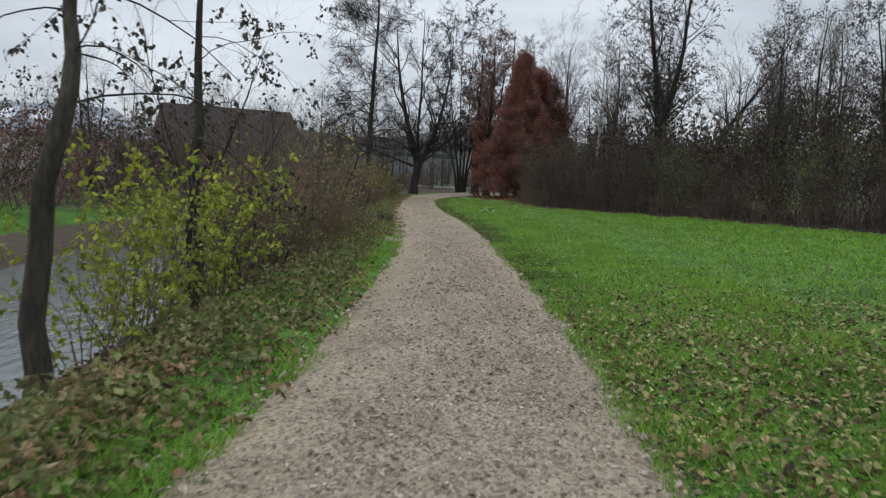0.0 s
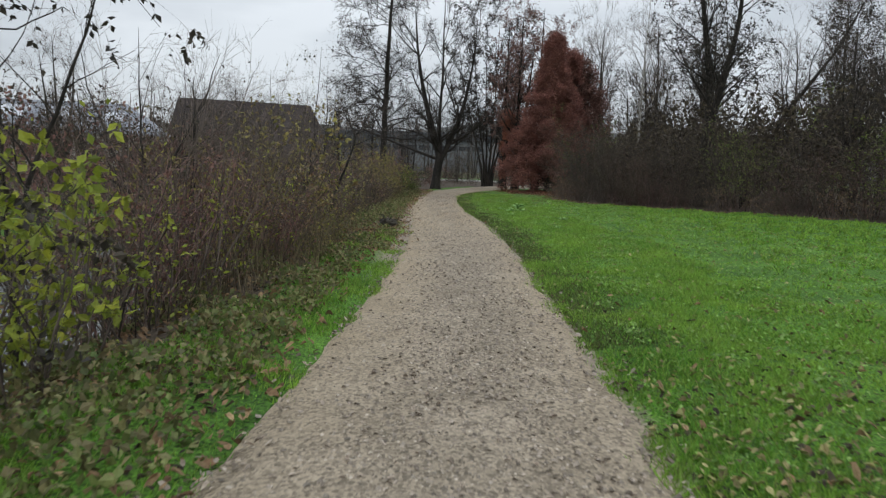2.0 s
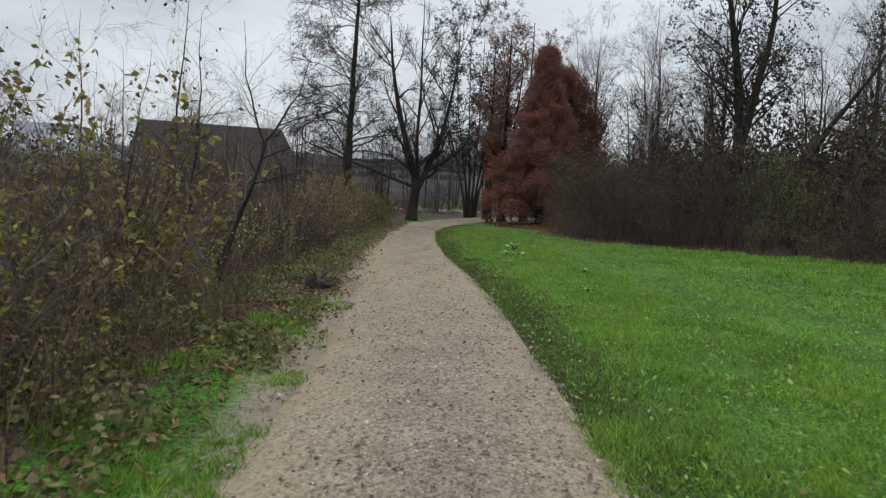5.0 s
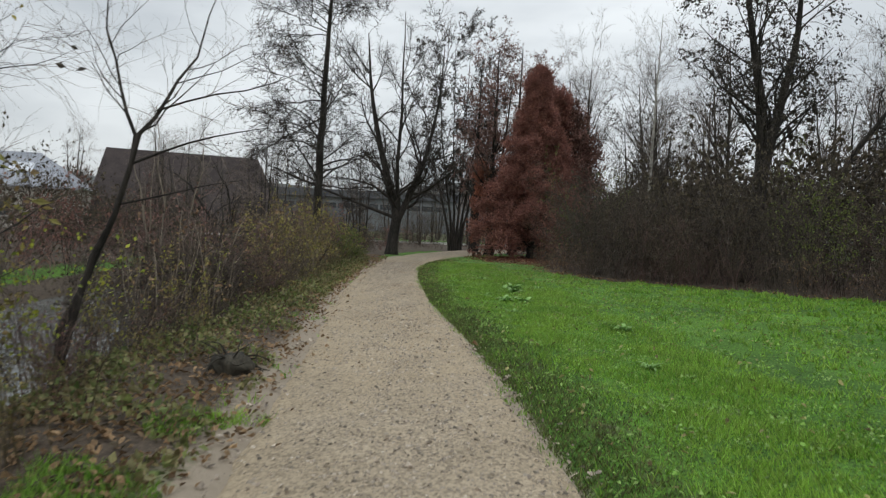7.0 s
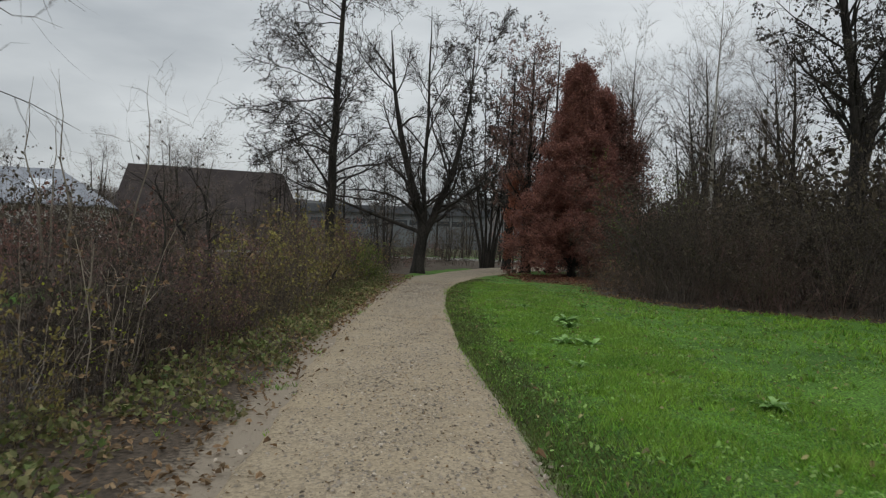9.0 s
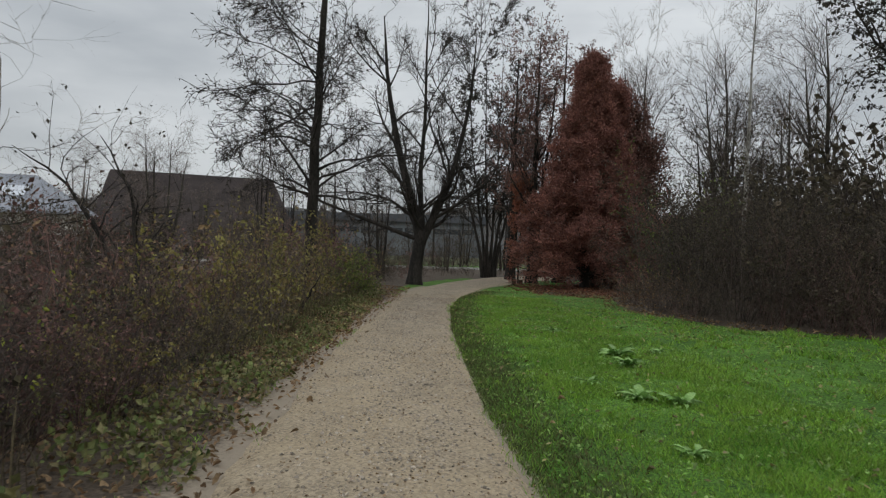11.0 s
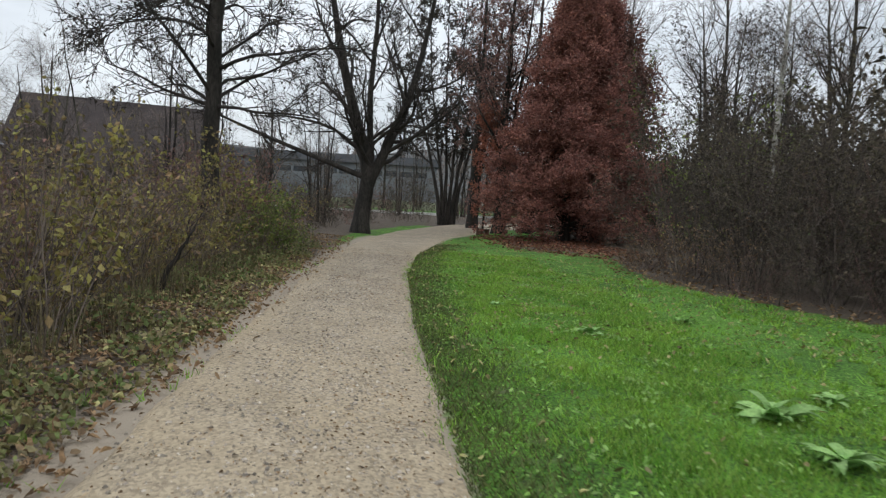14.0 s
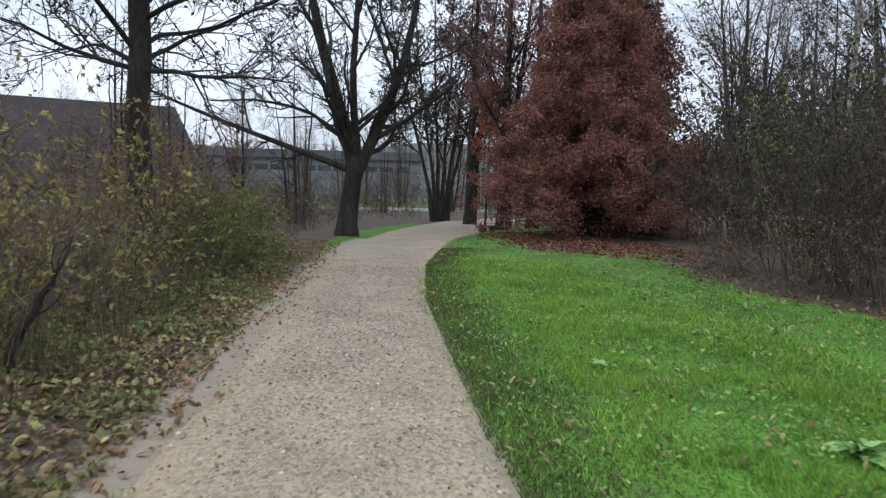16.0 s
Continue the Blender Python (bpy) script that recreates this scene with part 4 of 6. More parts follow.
    for x, y, t, s in ((19.5, 38.5, 80, 0.8), (24.5, 35.0, 150, 1.2), (28.0, 41.0, 200, 1.25), (30.0, 33.0, 300, 1.3), (15.4, 56.5, 40, 0.85), (22.5, 43.0, 20, 1.0), (26.5, 31.0, 250, 1.0), (24.0, 46.5, 60, 1.15), (31.0, 36.0, 220, 1.3)):
        place(leafy, x, y, t, s)
    bare = build_tree("poplar_tree", 18.5, 66.0, "bare slender tree with fine upright twigs", 35,
               [[(0, 0, -0.2), (0.1, 0, 4), (0.1, 0.1, 8), (0.3, 0, 11.5)], [(0.3, 0, -0.2), (0.6, 0, 4), (0.9, 0.1, 7), (1.2, 0, 10)]], 0.14,
               D(k=26, length=(2.4, 4.2), angle=(20, 55), n=7, up=0.06, t0=0.15, ratio=0.45, fall=0.2), D(k=8, length=(0.8, 1.8), angle=(20, 50), n=4, up=0.04, ratio=0.5),
               D(k=6, length=(0.4, 1.0), angle=(20, 50), n=3, ratio=0.6, rmin=0.005), bark=BARK, twig=TWIG_GREY, group="bare trees behind the thicket")
    for x, y, t, s in ((12.5, 68, 30, 1.15), (15.5, 73, 70, 1.35), (22, 62, 120, 1.3), (26, 57, 160, 1.05), (31, 52, 200, 1.2), (36, 47, 280, 1.1), (33, 40, 320, 1.0), (27, 48, 10, 1.2), (38, 56, 50, 1.3), (25, 72, 90, 1.2), (24, 40, 15, 0.8), (30, 60, 33, 1.1), (20, 70, 140, 1.35), (28, 55, 240, 1.25), (36, 42, 65, 1.25)):
        place(bare, x, y, t, s)
    # slender trees by the water beyond the bend, and bare trees across the river
    thin = build_tree("slender_tree", -2.0, 70.5, "slender many-stemmed bare tree beyond the path's bend", 36,
               [[(0, 0, -0.2), (-0.1, 0, 3), (-0.2, 0.1, 9)], [(0.3, 0, -0.2), (0.5, 0, 3), (0.8, 0.1, 7.5)], [(-0.3, 0.2, -0.2), (-0.6, 0, 2.5), (-1.1, 0.1, 6.5)]], 0.09,
               D(k=11, length=(1.2, 2.4), angle=(25, 60), n=6, up=0.05, t0=0.3, ratio=0.45), D(k=6, length=(0.6, 1.3), angle=(25, 60), n=4, ratio=0.5),
               D(k=4, length=(0.3, 0.7), angle=(25, 60), n=3, ratio=0.6, rmin=0.005), bark=BARK_DARK, group="bare trees beyond the bend")
    for x, y, t, s in ((3.0, 92, 60, 0.8), (-6.5, 84, 100, 1.2), (9.0, 98, 140, 1.3), (14, 92, 180, 1.4), (-3.5, 96, 220, 1.0), (19, 100, 250, 1.5), (-9, 76, 33, 1.1), (-7.5, 62, 300, 1.05), (-12, 118, 10, 1.3), (-5, 124, 55, 1.2), (2, 118, 95, 1.3), (7, 130, 130, 1.4), (12, 116, 175, 1.3), (17, 128, 215, 1.5), (-18, 126, 260, 1.4), (22, 114, 310, 1.3), (-1, 142, 20, 1.5), (-24, 134, 80, 1.5), (5, 108, 280, 1.0), (28, 122, 70, 1.6), (-9, 150, 145, 1.6), (14, 152, 190, 1.6)):
        place(thin, x, y, t, s)
    broad = build_tree("orchard_tree", -12.5, 62.0, "round bare tree with dense fine twigs across the river", 37,
               [[(0, 0, -0.2), (0, 0, 2), (-0.6, 0, 4), (-1, 0, 7.5)], [(0, 0, -0.2), (0.1, 0, 2), (0.6, 0, 4), (1.1, 0.1, 7.5)], [(0, 0, -0.2), (0, 0.1, 2), (0.1, 0.3, 4), (0.1, 0.6, 8.5)]], 0.16,
               D(k=13, length=(1.6, 3.2), angle=(25, 65), n=7, up=0.06, t0=0.25, ratio=0.4), D(k=8, length=(0.7, 1.6), angle=(25, 60), n=4, ratio=0.5),
               D(k=7, length=(0.35, 0.9), angle=(25, 60), n=3, ratio=0.6, rmin=0.005), bark=BARK, twig=TWIG_GREY, group="bare trees across the river")
    for x, y, t, s in ((-14.5, 34.0, 60, 0.75), (-19, 78, 110, 1.15), (-24, 88, 160, 0.9), (-48, 128, 250, 1.7), (-38, 135, 290, 1.6), (-58, 120, 30, 1.6), (-15, 95, 75, 1.0), (-10.5, 108, 45, 1.1), (-28, 150, 15, 1.6), (-15, 66, 80, 0.75), (-35, 72, 240, 0.8), (-24, 106, 300, 0.9), (-14, 82, 350, 0.75), (-20, 92, 25, 0.8)):
        place(broad, x, y, t, s)


# ---- bushes ----
def build_bush(name, x, y, label, seed, stems, height, spread, kb, kt, twig, leaf=None, leaf_n=0, leaf_size=(0.04, 0.07), arch=0.0, stem_r=0.008, kf=0, tl=(0.15, 0.4), base=0.25, group="", tall_leaves=0.2, upright=0.06, near=True):
    """A many-stemmed bush: stems, twigs and leaves."""
    rng = np.random.default_rng(seed)
    n = 8
    a = rng.uniform(0, 2 * np.pi, stems)
    r = base * np.sqrt(rng.uniform(0, 1, stems))
    pos = np.stack([r * np.cos(a), r * np.sin(a), np.full(stems, -0.15)], 1)
    out = rng.uniform(0.1, 1.0, stems) * spread
    d = np.stack([np.cos(a) * out, np.sin(a) * out, np.ones(stems)], 1)
    d /= np.linalg.norm(d, axis=1, keepdims=True)
    L = rng.uniform(0.6, 1.0, stems) * height * 1.1
    pts = [pos]
    for i in range(n - 1):
        d = d + rng.normal(scale=0.09, size=d.shape)
        d[:, 2] -= arch * i / n
        d /= np.linalg.norm(d, axis=1, keepdims=True)
        pts.append(pts[-1] + d * (L / (n - 1))[:, None])
    P = np.stack(pts, 1)
    R = (stem_r * rng.uniform(0.6, 1.2, stems))[:, None] * np.linspace(1, 0.3, n)[None]
    ob = thing(name, x, y, label, "bush", group)
    v, f = tubes(P, R, 4 if near else 3)
    tagged(piece("framework", mesh_of("framework", v, f, twig), ob), kind="stuff")
    P2, R2 = sprout(rng, P, R, kb, (height * 0.18, height * 0.42), (20, 60), 4 if near else 3, up=upright - arch * 0.5, wig=0.16, ratio=0.6, t0=0.15, rmin=0.002)
    P3, R3 = sprout(rng, P2, R2, kt, tl, (20, 65), 3, up=0.03, wig=0.2, ratio=0.65, rmin=0.0018)
    parts = [slips(rng, P2, R2), slips(rng, P3, R3)]
    last = P3
    if kf:
        P4, R4 = sprout(rng, P3, R3, kf, (tl[0] * 0.5, tl[1] * 0.5), (25, 65), 2, wig=0.2, ratio=0.7, rmin=0.0016)
        parts.append(slips(rng, P4, R4))
    v, f = join(parts)
    tagged(piece("crown", mesh_of("crown", v, f, twig), ob), kind="stuff")
    if leaf:
        C = np.concatenate([on_lines(rng, last, int(leaf_n * (1 - tall_leaves))), on_lines(rng, P2, int(leaf_n * tall_leaves))])
        v, f = leaf_cards(rng, C, leaf_size, 0.6)
        tagged(piece("foliage", mesh_of("foliage", v, f, leaf), ob), kind="stuff")
    return ob


def build_bushes():
    rng = np.random.default_rng(77)

    def put(kind, x, y, s, vary=0.32, lean=11):
        sx, sz = s * rng.uniform(1 - vary, 1 + vary), s * rng.uniform(1 - vary, 1 + vary)
        place(kind, x, y, rng.uniform(0, 360), (sx, sx, sz), tilt=(rng.uniform(-lean, lean), rng.uniform(-lean, lean)))

    def pick(*kinds):
        return kinds[int(rng.integers(0, len(kinds)))]

    # yellow-leaved bushes by the first trees
    y1 = build_bush("hazel_bush", -2.55, 8.3, "loose bush with large yellow-green leaves on thin stems", 41, 12, 2.0, 0.5, 4, 3, TWIG, LEAF_YELLOW, 600, (0.06, 0.115), stem_r=0.011, tall_leaves=0.4, group="yellow bushes on the bank")
    y2 = build_bush("hazel_bush", -2.5, 10.6, "loose bush with few yellow-green leaves on thin stems", 48, 12, 2.1, 0.5, 5, 4, TWIG, LEAF_YELLOW, 200, (0.05, 0.09), stem_r=0.011, tall_leaves=0.4, group="yellow bushes on the bank")
    for x, y, s in ((-2.45, 9.7, 1.0), (-2.7, 7.4, 0.85), (-3.1, 10.3, 1.0), (-3.0, 6.9, 0.7), (-3.3, 8.6, 0.9)):
        put(y1, x, y, s, 0.15)
    for x, y, s in ((-2.2, 11.4, 0.8), (-2.6, 12.2, 1.0), (-2.1, 13.2, 0.7), (-3.2, 12.0, 1.0), (-2.5, 15.0, 0.8), (-2.2, 16.5, 0.7), (-2.9, 18.4, 0.9), (-2.0, 19.6, 0.6), (-2.6, 14.2, 0.9)):
        put(y2, x, y, s, 0.2)
    # bushes along the bank
    r1 = build_bush("dogwood_bush", -2.5, 12.9, "red-brown bush with bare twigs and a few leaves", 42, 16, 2.1, 0.4, 6, 5, TWIG_RED, LEAF_RUST, 600, (0.035, 0.075), group="red-brown bushes on the bank", kf=1)
    r2 = build_bush("dogwood_bush", -2.8, 14.0, "red-brown bush with bare twigs and olive leaves", 43, 15, 2.3, 0.45, 6, 5, TWIG_RED, LEAF_OLIVE, 650, (0.035, 0.08), group="red-brown bushes on the bank", kf=1)
    g1 = build_bush("bank_bush", -2.3, 16.0, "grey-brown bush with wiry arching twigs on the bank", 44, 14, 1.9, 0.6, 6, 5, TWIG_GREY, LEAF_BROWN, 420, (0.035, 0.075), arch=0.14, group="grey-brown bushes on the bank", kf=1)
    g2 = build_bush("bramble_bush", -2.1, 18.0, "tangled bramble with arching stems and withered leaves", 49, 18, 1.5, 0.9, 5, 4, TWIG_GREY, LEAF_OLIVE, 850, (0.035, 0.08), arch=0.3, group="brambles on the bank", kf=1)
    w1 = build_bush("tall_shoots", -2.9, 15.5, "tall bare wiry shoots rising above the bushes", 50, 7, 3.3, 0.55, 8, 5, TWIG, LEAF_DARK, 30, (0.04, 0.07), stem_r=0.012, kf=2, tl=(0.25, 0.6), group="tall bare shoots on the bank")
    p1 = build_bush("dry_stalks", -2.2, 20.0, "clump of pale dry stalks on the bank", 45, 9, 1.5, 0.4, 2, 2, TWIG_PALE, LEAF_BROWN, 50, (0.04, 0.08), stem_r=0.009, group="pale dry stalks")
    for y in np.arange(12.2, 21.0, 0.6):
        e = float(np.interp(y, [12, 16, 21], [-2.05, -1.9, -1.7]))
        if y > 15 and rng.uniform() < 0.6:
            put(pick(g1, g2, r1, g2), e + rng.uniform(-0.25, 0.1), y + rng.uniform(-0.3, 0.3), 0.55)
        if rng.uniform() < 0.8:
            put(pick(r1, r2, g1), e - 0.7 + rng.uniform(-0.25, 0.1), y + rng.uniform(-0.3, 0.3), 0.88)
        if rng.uniform() < 0.7:
            put(pick(r1, r2, g1, r2), e - 1.45 + rng.uniform(-0.25, 0.1), y + rng.uniform(-0.3, 0.3), 1.05)
    for x, y, s in ((-2.6, 11.5, 0.8), (-2.7, 13.4, 0.95), (-2.5, 16.8, 1.0), (-2.2, 12.4, 0.85), (-2.9, 14.6, 1.1), (-2.3, 15.6, 0.95), (-3.3, 16.0, 1.2), (-2.7, 18.0, 1.1), (-3.3, 19.4, 1.2), (-2.2, 19.6, 0.8), (-3.2, 13.0, 1.15), (-3.1, 17.6, 1.05), (-2.6, 18.9, 0.95), (-3.0, 20.2, 1.0), (-2.4, 20.8, 0.8), (-3.1, 29.0, 0.8), (-3.2, 31.5, 0.85), (-2.9, 36.0, 0.8), (-3.2, 39.0, 0.95), (-2.6, 43.0, 0.9), (-2.2, 41.2, 0.8), (-2.9, 45.6, 1.0), (-2.3, 37.9, 0.85)):
        put(w1, x, y, s * 0.93, 0.15)
    # these reuse the twig colours that were darkened for the thicket
    d1 = build_bush("bramble_bush", -2.3, 28.2, "dark tangled bramble with bare wiry stems", 59, 17, 1.9, 0.7, 6, 5, TWIG_GREY_SHADED, LEAF_DARKENED, 420, (0.035, 0.075), arch=0.2, group="brambles on the bank", kf=1)
    d2 = build_bush("dogwood_bush", -2.7, 29.4, "dark red-brown bush with bare twigs", 60, 16, 2.1, 0.4, 6, 5, TWIG_RED_SHADED, LEAF_RUST, 260, (0.035, 0.07), group="red-brown bushes on the bank", kf=1)
    for y in np.arange(21.2, 34.5, 0.62):
        thin = y < 27.6
        put(pick(g2, d1, d1, d2), -1.75 + rng.uniform(-0.3, 0.1), y + rng.uniform(-0.3, 0.3), 0.38 if thin else 0.58)
        if not thin or rng.uniform() < 0.42:
            put(pick(d1, d2, d1, g2), -2.4 + rng.uniform(-0.3, 0.05), y + rng.uniform(-0.3, 0.3), 0.62 if thin else 0.85)
            put(pick(d2, d1, d2), -3.2 + rng.uniform(-0.3, 0.2), y + rng.uniform(-0.3, 0.3), 0.7 if thin else 1.15)
    for y in (19.0, 23.9, 25.6, 26.4, 27.0, 27.4, 28.3, 29.6):
        put(p1, -1.9 + rng.uniform(-0.9, 0.1), y, rng.uniform(0.8, 1.3))
    # olive and green-leaved bushes near the end
    o1 = build_bush("bank_shrub", -1.95, 35.5, "bush with olive and yellowing leaves beside the path", 46, 13, 1.55, 0.6, 5, 4, TWIG, LEAF_OLIVE, 330, (0.05, 0.1), group="leafy bushes on the bank", arch=0.08)
    for y in np.arange(34.6, 54, 0.66):
        e = float(np.interp(y, [34, 36, 47, 49, 54], [-1.55, -1.9, -1.8, -1.5, -0.7]))
        if (y < 36 or 46 < y < 52) and rng.uniform() < 0.55:
            put(pick(o1, g2, g1, g2), e + rng.uniform(-0.3, 0.1), y + rng.uniform(-0.3, 0.3), 0.55)
        if rng.uniform() < (0.36 if 36 < y < 46 else 0.6):
            put(pick(o1, o1, r1, g1), e - 0.75 + rng.uniform(-0.25, 0.1), y + rng.uniform(-0.3, 0.3), 1.1)
        if rng.uniform() < (0.5 if 36 < y < 46 else 0.75):
            put(pick(o1, r1, r2, g1), e - 1.6 + rng.uniform(-0.25, 0.1), y + rng.uniform(-0.3, 0.3), 1.25)
        if rng.uniform() < 0.6:
            put(pick(r1, r2, g1), e - 2.4 + rng.uniform(-0.25, 0.1), y + rng.uniform(-0.3, 0.3), 1.4)
    h1 = build_bush("willow_shrub", -1.9, 37.6, "see-through bush with large yellowing leaves on thin stems", 58, 11, 2.2, 0.6, 5, 4, TWIG, LEAF_OLIVE, 520, (0.05, 0.095), stem_r=0.009, group="see-through leafy bushes", tall_leaves=0.4)
    for x, y, s in ((-2.2, 38.6, 1.0), (-1.75, 39.7, 0.9), (-2.3, 40.8, 1.05), (-1.8, 41.9, 0.85), (-2.5, 42.8, 1.0), (-1.7, 43.6, 0.8), (-2.1, 44.8, 1.0), (-2.7, 37.4, 0.95), (-1.9, 46.6, 1.05), (-2.6, 45.4, 1.35), (-2.8, 39.8, 1.25), (-2.9, 42.0, 1.3), (-2.4, 48.6, 1.2), (-2.0, 34.8, 0.9), (-2.4, 33.4, 0.8), (-1.9, 31.6, 0.6), (-2.1, 24.4, 0.6), (-1.9, 26.2, 0.55), (-2.3, 18.7, 1.15), (-2.7, 19.7, 1.4), (-2.5, 20.8, 1.2), (-3.0, 18.0, 1.5), (-2.9, 21.8, 1.3), (-2.4, 22.3, 0.9)):
        put(h1, x - (0.3 if 36 < y < 47 else 0), y, s, 0.2)
    for x, y, s in ((-2.2, 22.9, 0.7), (-2.6, 24.6, 0.8), (-2.0, 27.8, 0.55), (-2.3, 30.0, 0.6)):
        put(y2, x, y, s, 0.2)
    gb = build_bush("green_bush", -1.3, 47.6, "rounded bush with dull green leaves at the path's edge", 47, 24, 1.8, 0.75, 6, 5, TWIG, LEAF_GREEN, 2400, (0.05, 0.085), group="green bushes on the bank")
    put(gb, -1.7, 49.6, 0.9)
    put(gb, -1.2, 52.0, 0.6)
    # thicket along the meadow; its inner shade is put into twig and leaf colours
    t1 = build_bush("thicket_bush", 9.6, 43.0, "dense dark thicket bush with bare brown twigs", 51, 16, 3.8, 0.75, 6, 6, TWIG_GREY_SHADED, LEAF_DARKENED, 1150, (0.045, 0.09), stem_r=0.012, kf=2, tl=(0.3, 0.75), base=0.6, group="thicket beside the meadow", arch=0.2)
    t2 = build_bush("thicket_bush", 8.9, 45.5, "dense dark thicket bush with withered leaves", 52, 15, 4.2, 0.6, 6, 6, TWIG_GREY_SHADED, LEAF_DARKENED, 1150, (0.045, 0.09), stem_r=0.013, kf=2, tl=(0.3, 0.75), base=0.6, group="thicket beside the meadow", arch=0.12)
    t3 = build_bush("thicket_bush", 10.8, 41.5, "dense red-brown thicket bush with bare twigs", 53, 16, 3.0, 0.8, 6, 6, TWIG_RED_SHADED, LEAF_DARKENED, 900, (0.05, 0.09), stem_r=0.012, kf=2, tl=(0.3, 0.7), base=0.6, group="thicket beside the meadow", arch=0.22)
    t4 = build_bush("thicket_bush", 9.4, 48.5, "tall thin thicket bush with dull green leaves", 54, 11, 4.8, 0.35, 7, 6, TWIG_GREY_SHADED, LEAF_GREEN, 1500, (0.05, 0.1), stem_r=0.015, kf=2, tl=(0.3, 0.8), base=0.7, group="thicket beside the meadow", arch=0.06)
    # f1, f2 and f4 take the same shade-darkened twig and leaf colours
    f1 = build_bush("distant_bush", -12.0, 30.0, "dark brown leafless bush across the river", 55, 11, 3.6, 0.5, 4, 4, TWIG_GREY_SHADED, LEAF_DARKENED, 320, (0.1, 0.19), stem_r=0.018, kf=1, tl=(0.4, 1.0), base=0.6, group="bushes across the river", arch=0.06, near=False)
    f2 = build_bush("distant_bush", -13.0, 33.0, "dark brown leafless bush across the river", 56, 11, 3.9, 0.5, 4, 4, TWIG_GREY_SHADED, LEAF_DARKENED, 320, (0.1, 0.19), stem_r=0.018, kf=1, tl=(0.4, 1.0), base=0.6, group="bushes across the river", near=False)
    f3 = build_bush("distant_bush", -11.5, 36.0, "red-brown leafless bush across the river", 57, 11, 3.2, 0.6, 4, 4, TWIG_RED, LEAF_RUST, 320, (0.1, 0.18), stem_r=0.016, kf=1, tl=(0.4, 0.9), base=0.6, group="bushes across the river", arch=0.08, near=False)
    f4 = build_bush("understorey_bush", 18.0, 46.0, "tall dark leafless bush deep in the thicket", 61, 11, 3.7, 0.5, 4, 4, TWIG_GREY_SHADED, LEAF_DARKENED, 330, (0.1, 0.18), stem_r=0.018, kf=1, tl=(0.4, 1.0), base=0.6, group="bushes deep in the thicket", arch=0.05, near=False)
    ey, ex = np.array(EDGE_Y, float), np.array(EDGE_X, float)
    seg = np.concatenate([[0], np.cumsum(np.hypot(np.diff(ex), np.diff(ey)))])
    for row, (off, sp, sc) in enumerate(((0.7, 1.05, 0.52), (1.8, 1.2, 0.92), (3.4, 1.5, 1.08), (5.6, 1.45, 1.5), (9.0, 1.8, 1.8), (13.0, 2.2, 2.0))):
        for s in np.arange(0.5, seg[-1] - 3, sp):
            y = float(np.interp(s, seg, ey)) + rng.uniform(-0.4, 0.4)
            x = float(np.interp(s, seg, ex))
            ax, ay = (off * 0.75, off * 0.65) if y < 43 else (off, 0.0)
            if 51.0 < y + ay < 66 and row < 3:
                continue
            kind = pick(t1, t3, t1, g1) if row == 0 else pick(t1, t2, t3, t1, t2, t3, t1, t4) if row < 3 else f4
            if row > 2 and y > 43:
                sc = (1.25, 1.5, 1.7)[row - 3]
            put(kind, x + ax + rng.uniform(-0.3, 0.3), y + ay, sc * (1.5 if kind is g1 else 1), 0.3, 6)
    # bushes across the river and beyond the bend
    for y in np.arange(14, 76, 1.7):
        for dx, sc in ((-10.8, 0.75), (-13.0, 1.0), (-16.5, 0.95)):
            if y < 26 and dx > -12 or (dx < -12 and y < 19):
                continue
            put(pick(f1, f3, f2, f1), float(river_shift(y)) * 0.6 + dx + rng.uniform(-0.9, 0.9), y + rng.uniform(-0.8, 0.8), sc, 0.3)
    for x in np.arange(-34, 30, 1.9):
        put(pick(f1, f2), x + rng.uniform(-0.8, 0.8), 106 + rng.uniform(-3, 8) - 0.1 * x, rng.uniform(0.5, 1.1))
    for x in np.arange(-40, 40, 3.2):
        put(pick(f1, f2), x + rng.uniform(-1, 1), 128 + rng.uniform(-6, 10), rng.uniform(1.0, 1.7))
    for i in range(60):
        y = rng.uniform(56, 77)
        x = rng.uniform(-7.5, float(np.interp(y, [54, 62, 70, 76], [-1.6, -0.8, 1.2, 3.0])))
        put(pick(f1, f2, f3), x, y, rng.uniform(0.2, 0.45))
    for i in range(34):
        y = rng.uniform(76, 102)
        x = rng.uniform(-16, float(np.interp(y, [76, 84, 92, 102], [3.5, 8.0, 17.0, 26.0])))
        put(pick(f1, f2, f1), x, y, rng.uniform(0.3, 0.62))
    for i in range(46):
        y = rng.uniform(64, 104)
        lim = float(np.interp(y, [64, 72, 80, 90, 104], [-0.6, 1.6, 5.5, 14.0, 26.0]))
        put(pick(f1, f2, f3), rng.uniform(lim - 15, lim), y, rng.uniform(0.3, 0.6) * (1 + (y - 64) / 60))
    for x, y, s in ((-0.6, 79, 0.5), (1.4, 82, 0.45), (3.6, 84.5, 0.5), (7.5, 90, 0.6), (-3.0, 75, 0.6), (11, 95, 0.6), (-1.5, 66.5, 0.35)):
        put(pick(f1, f2), x, y, s)


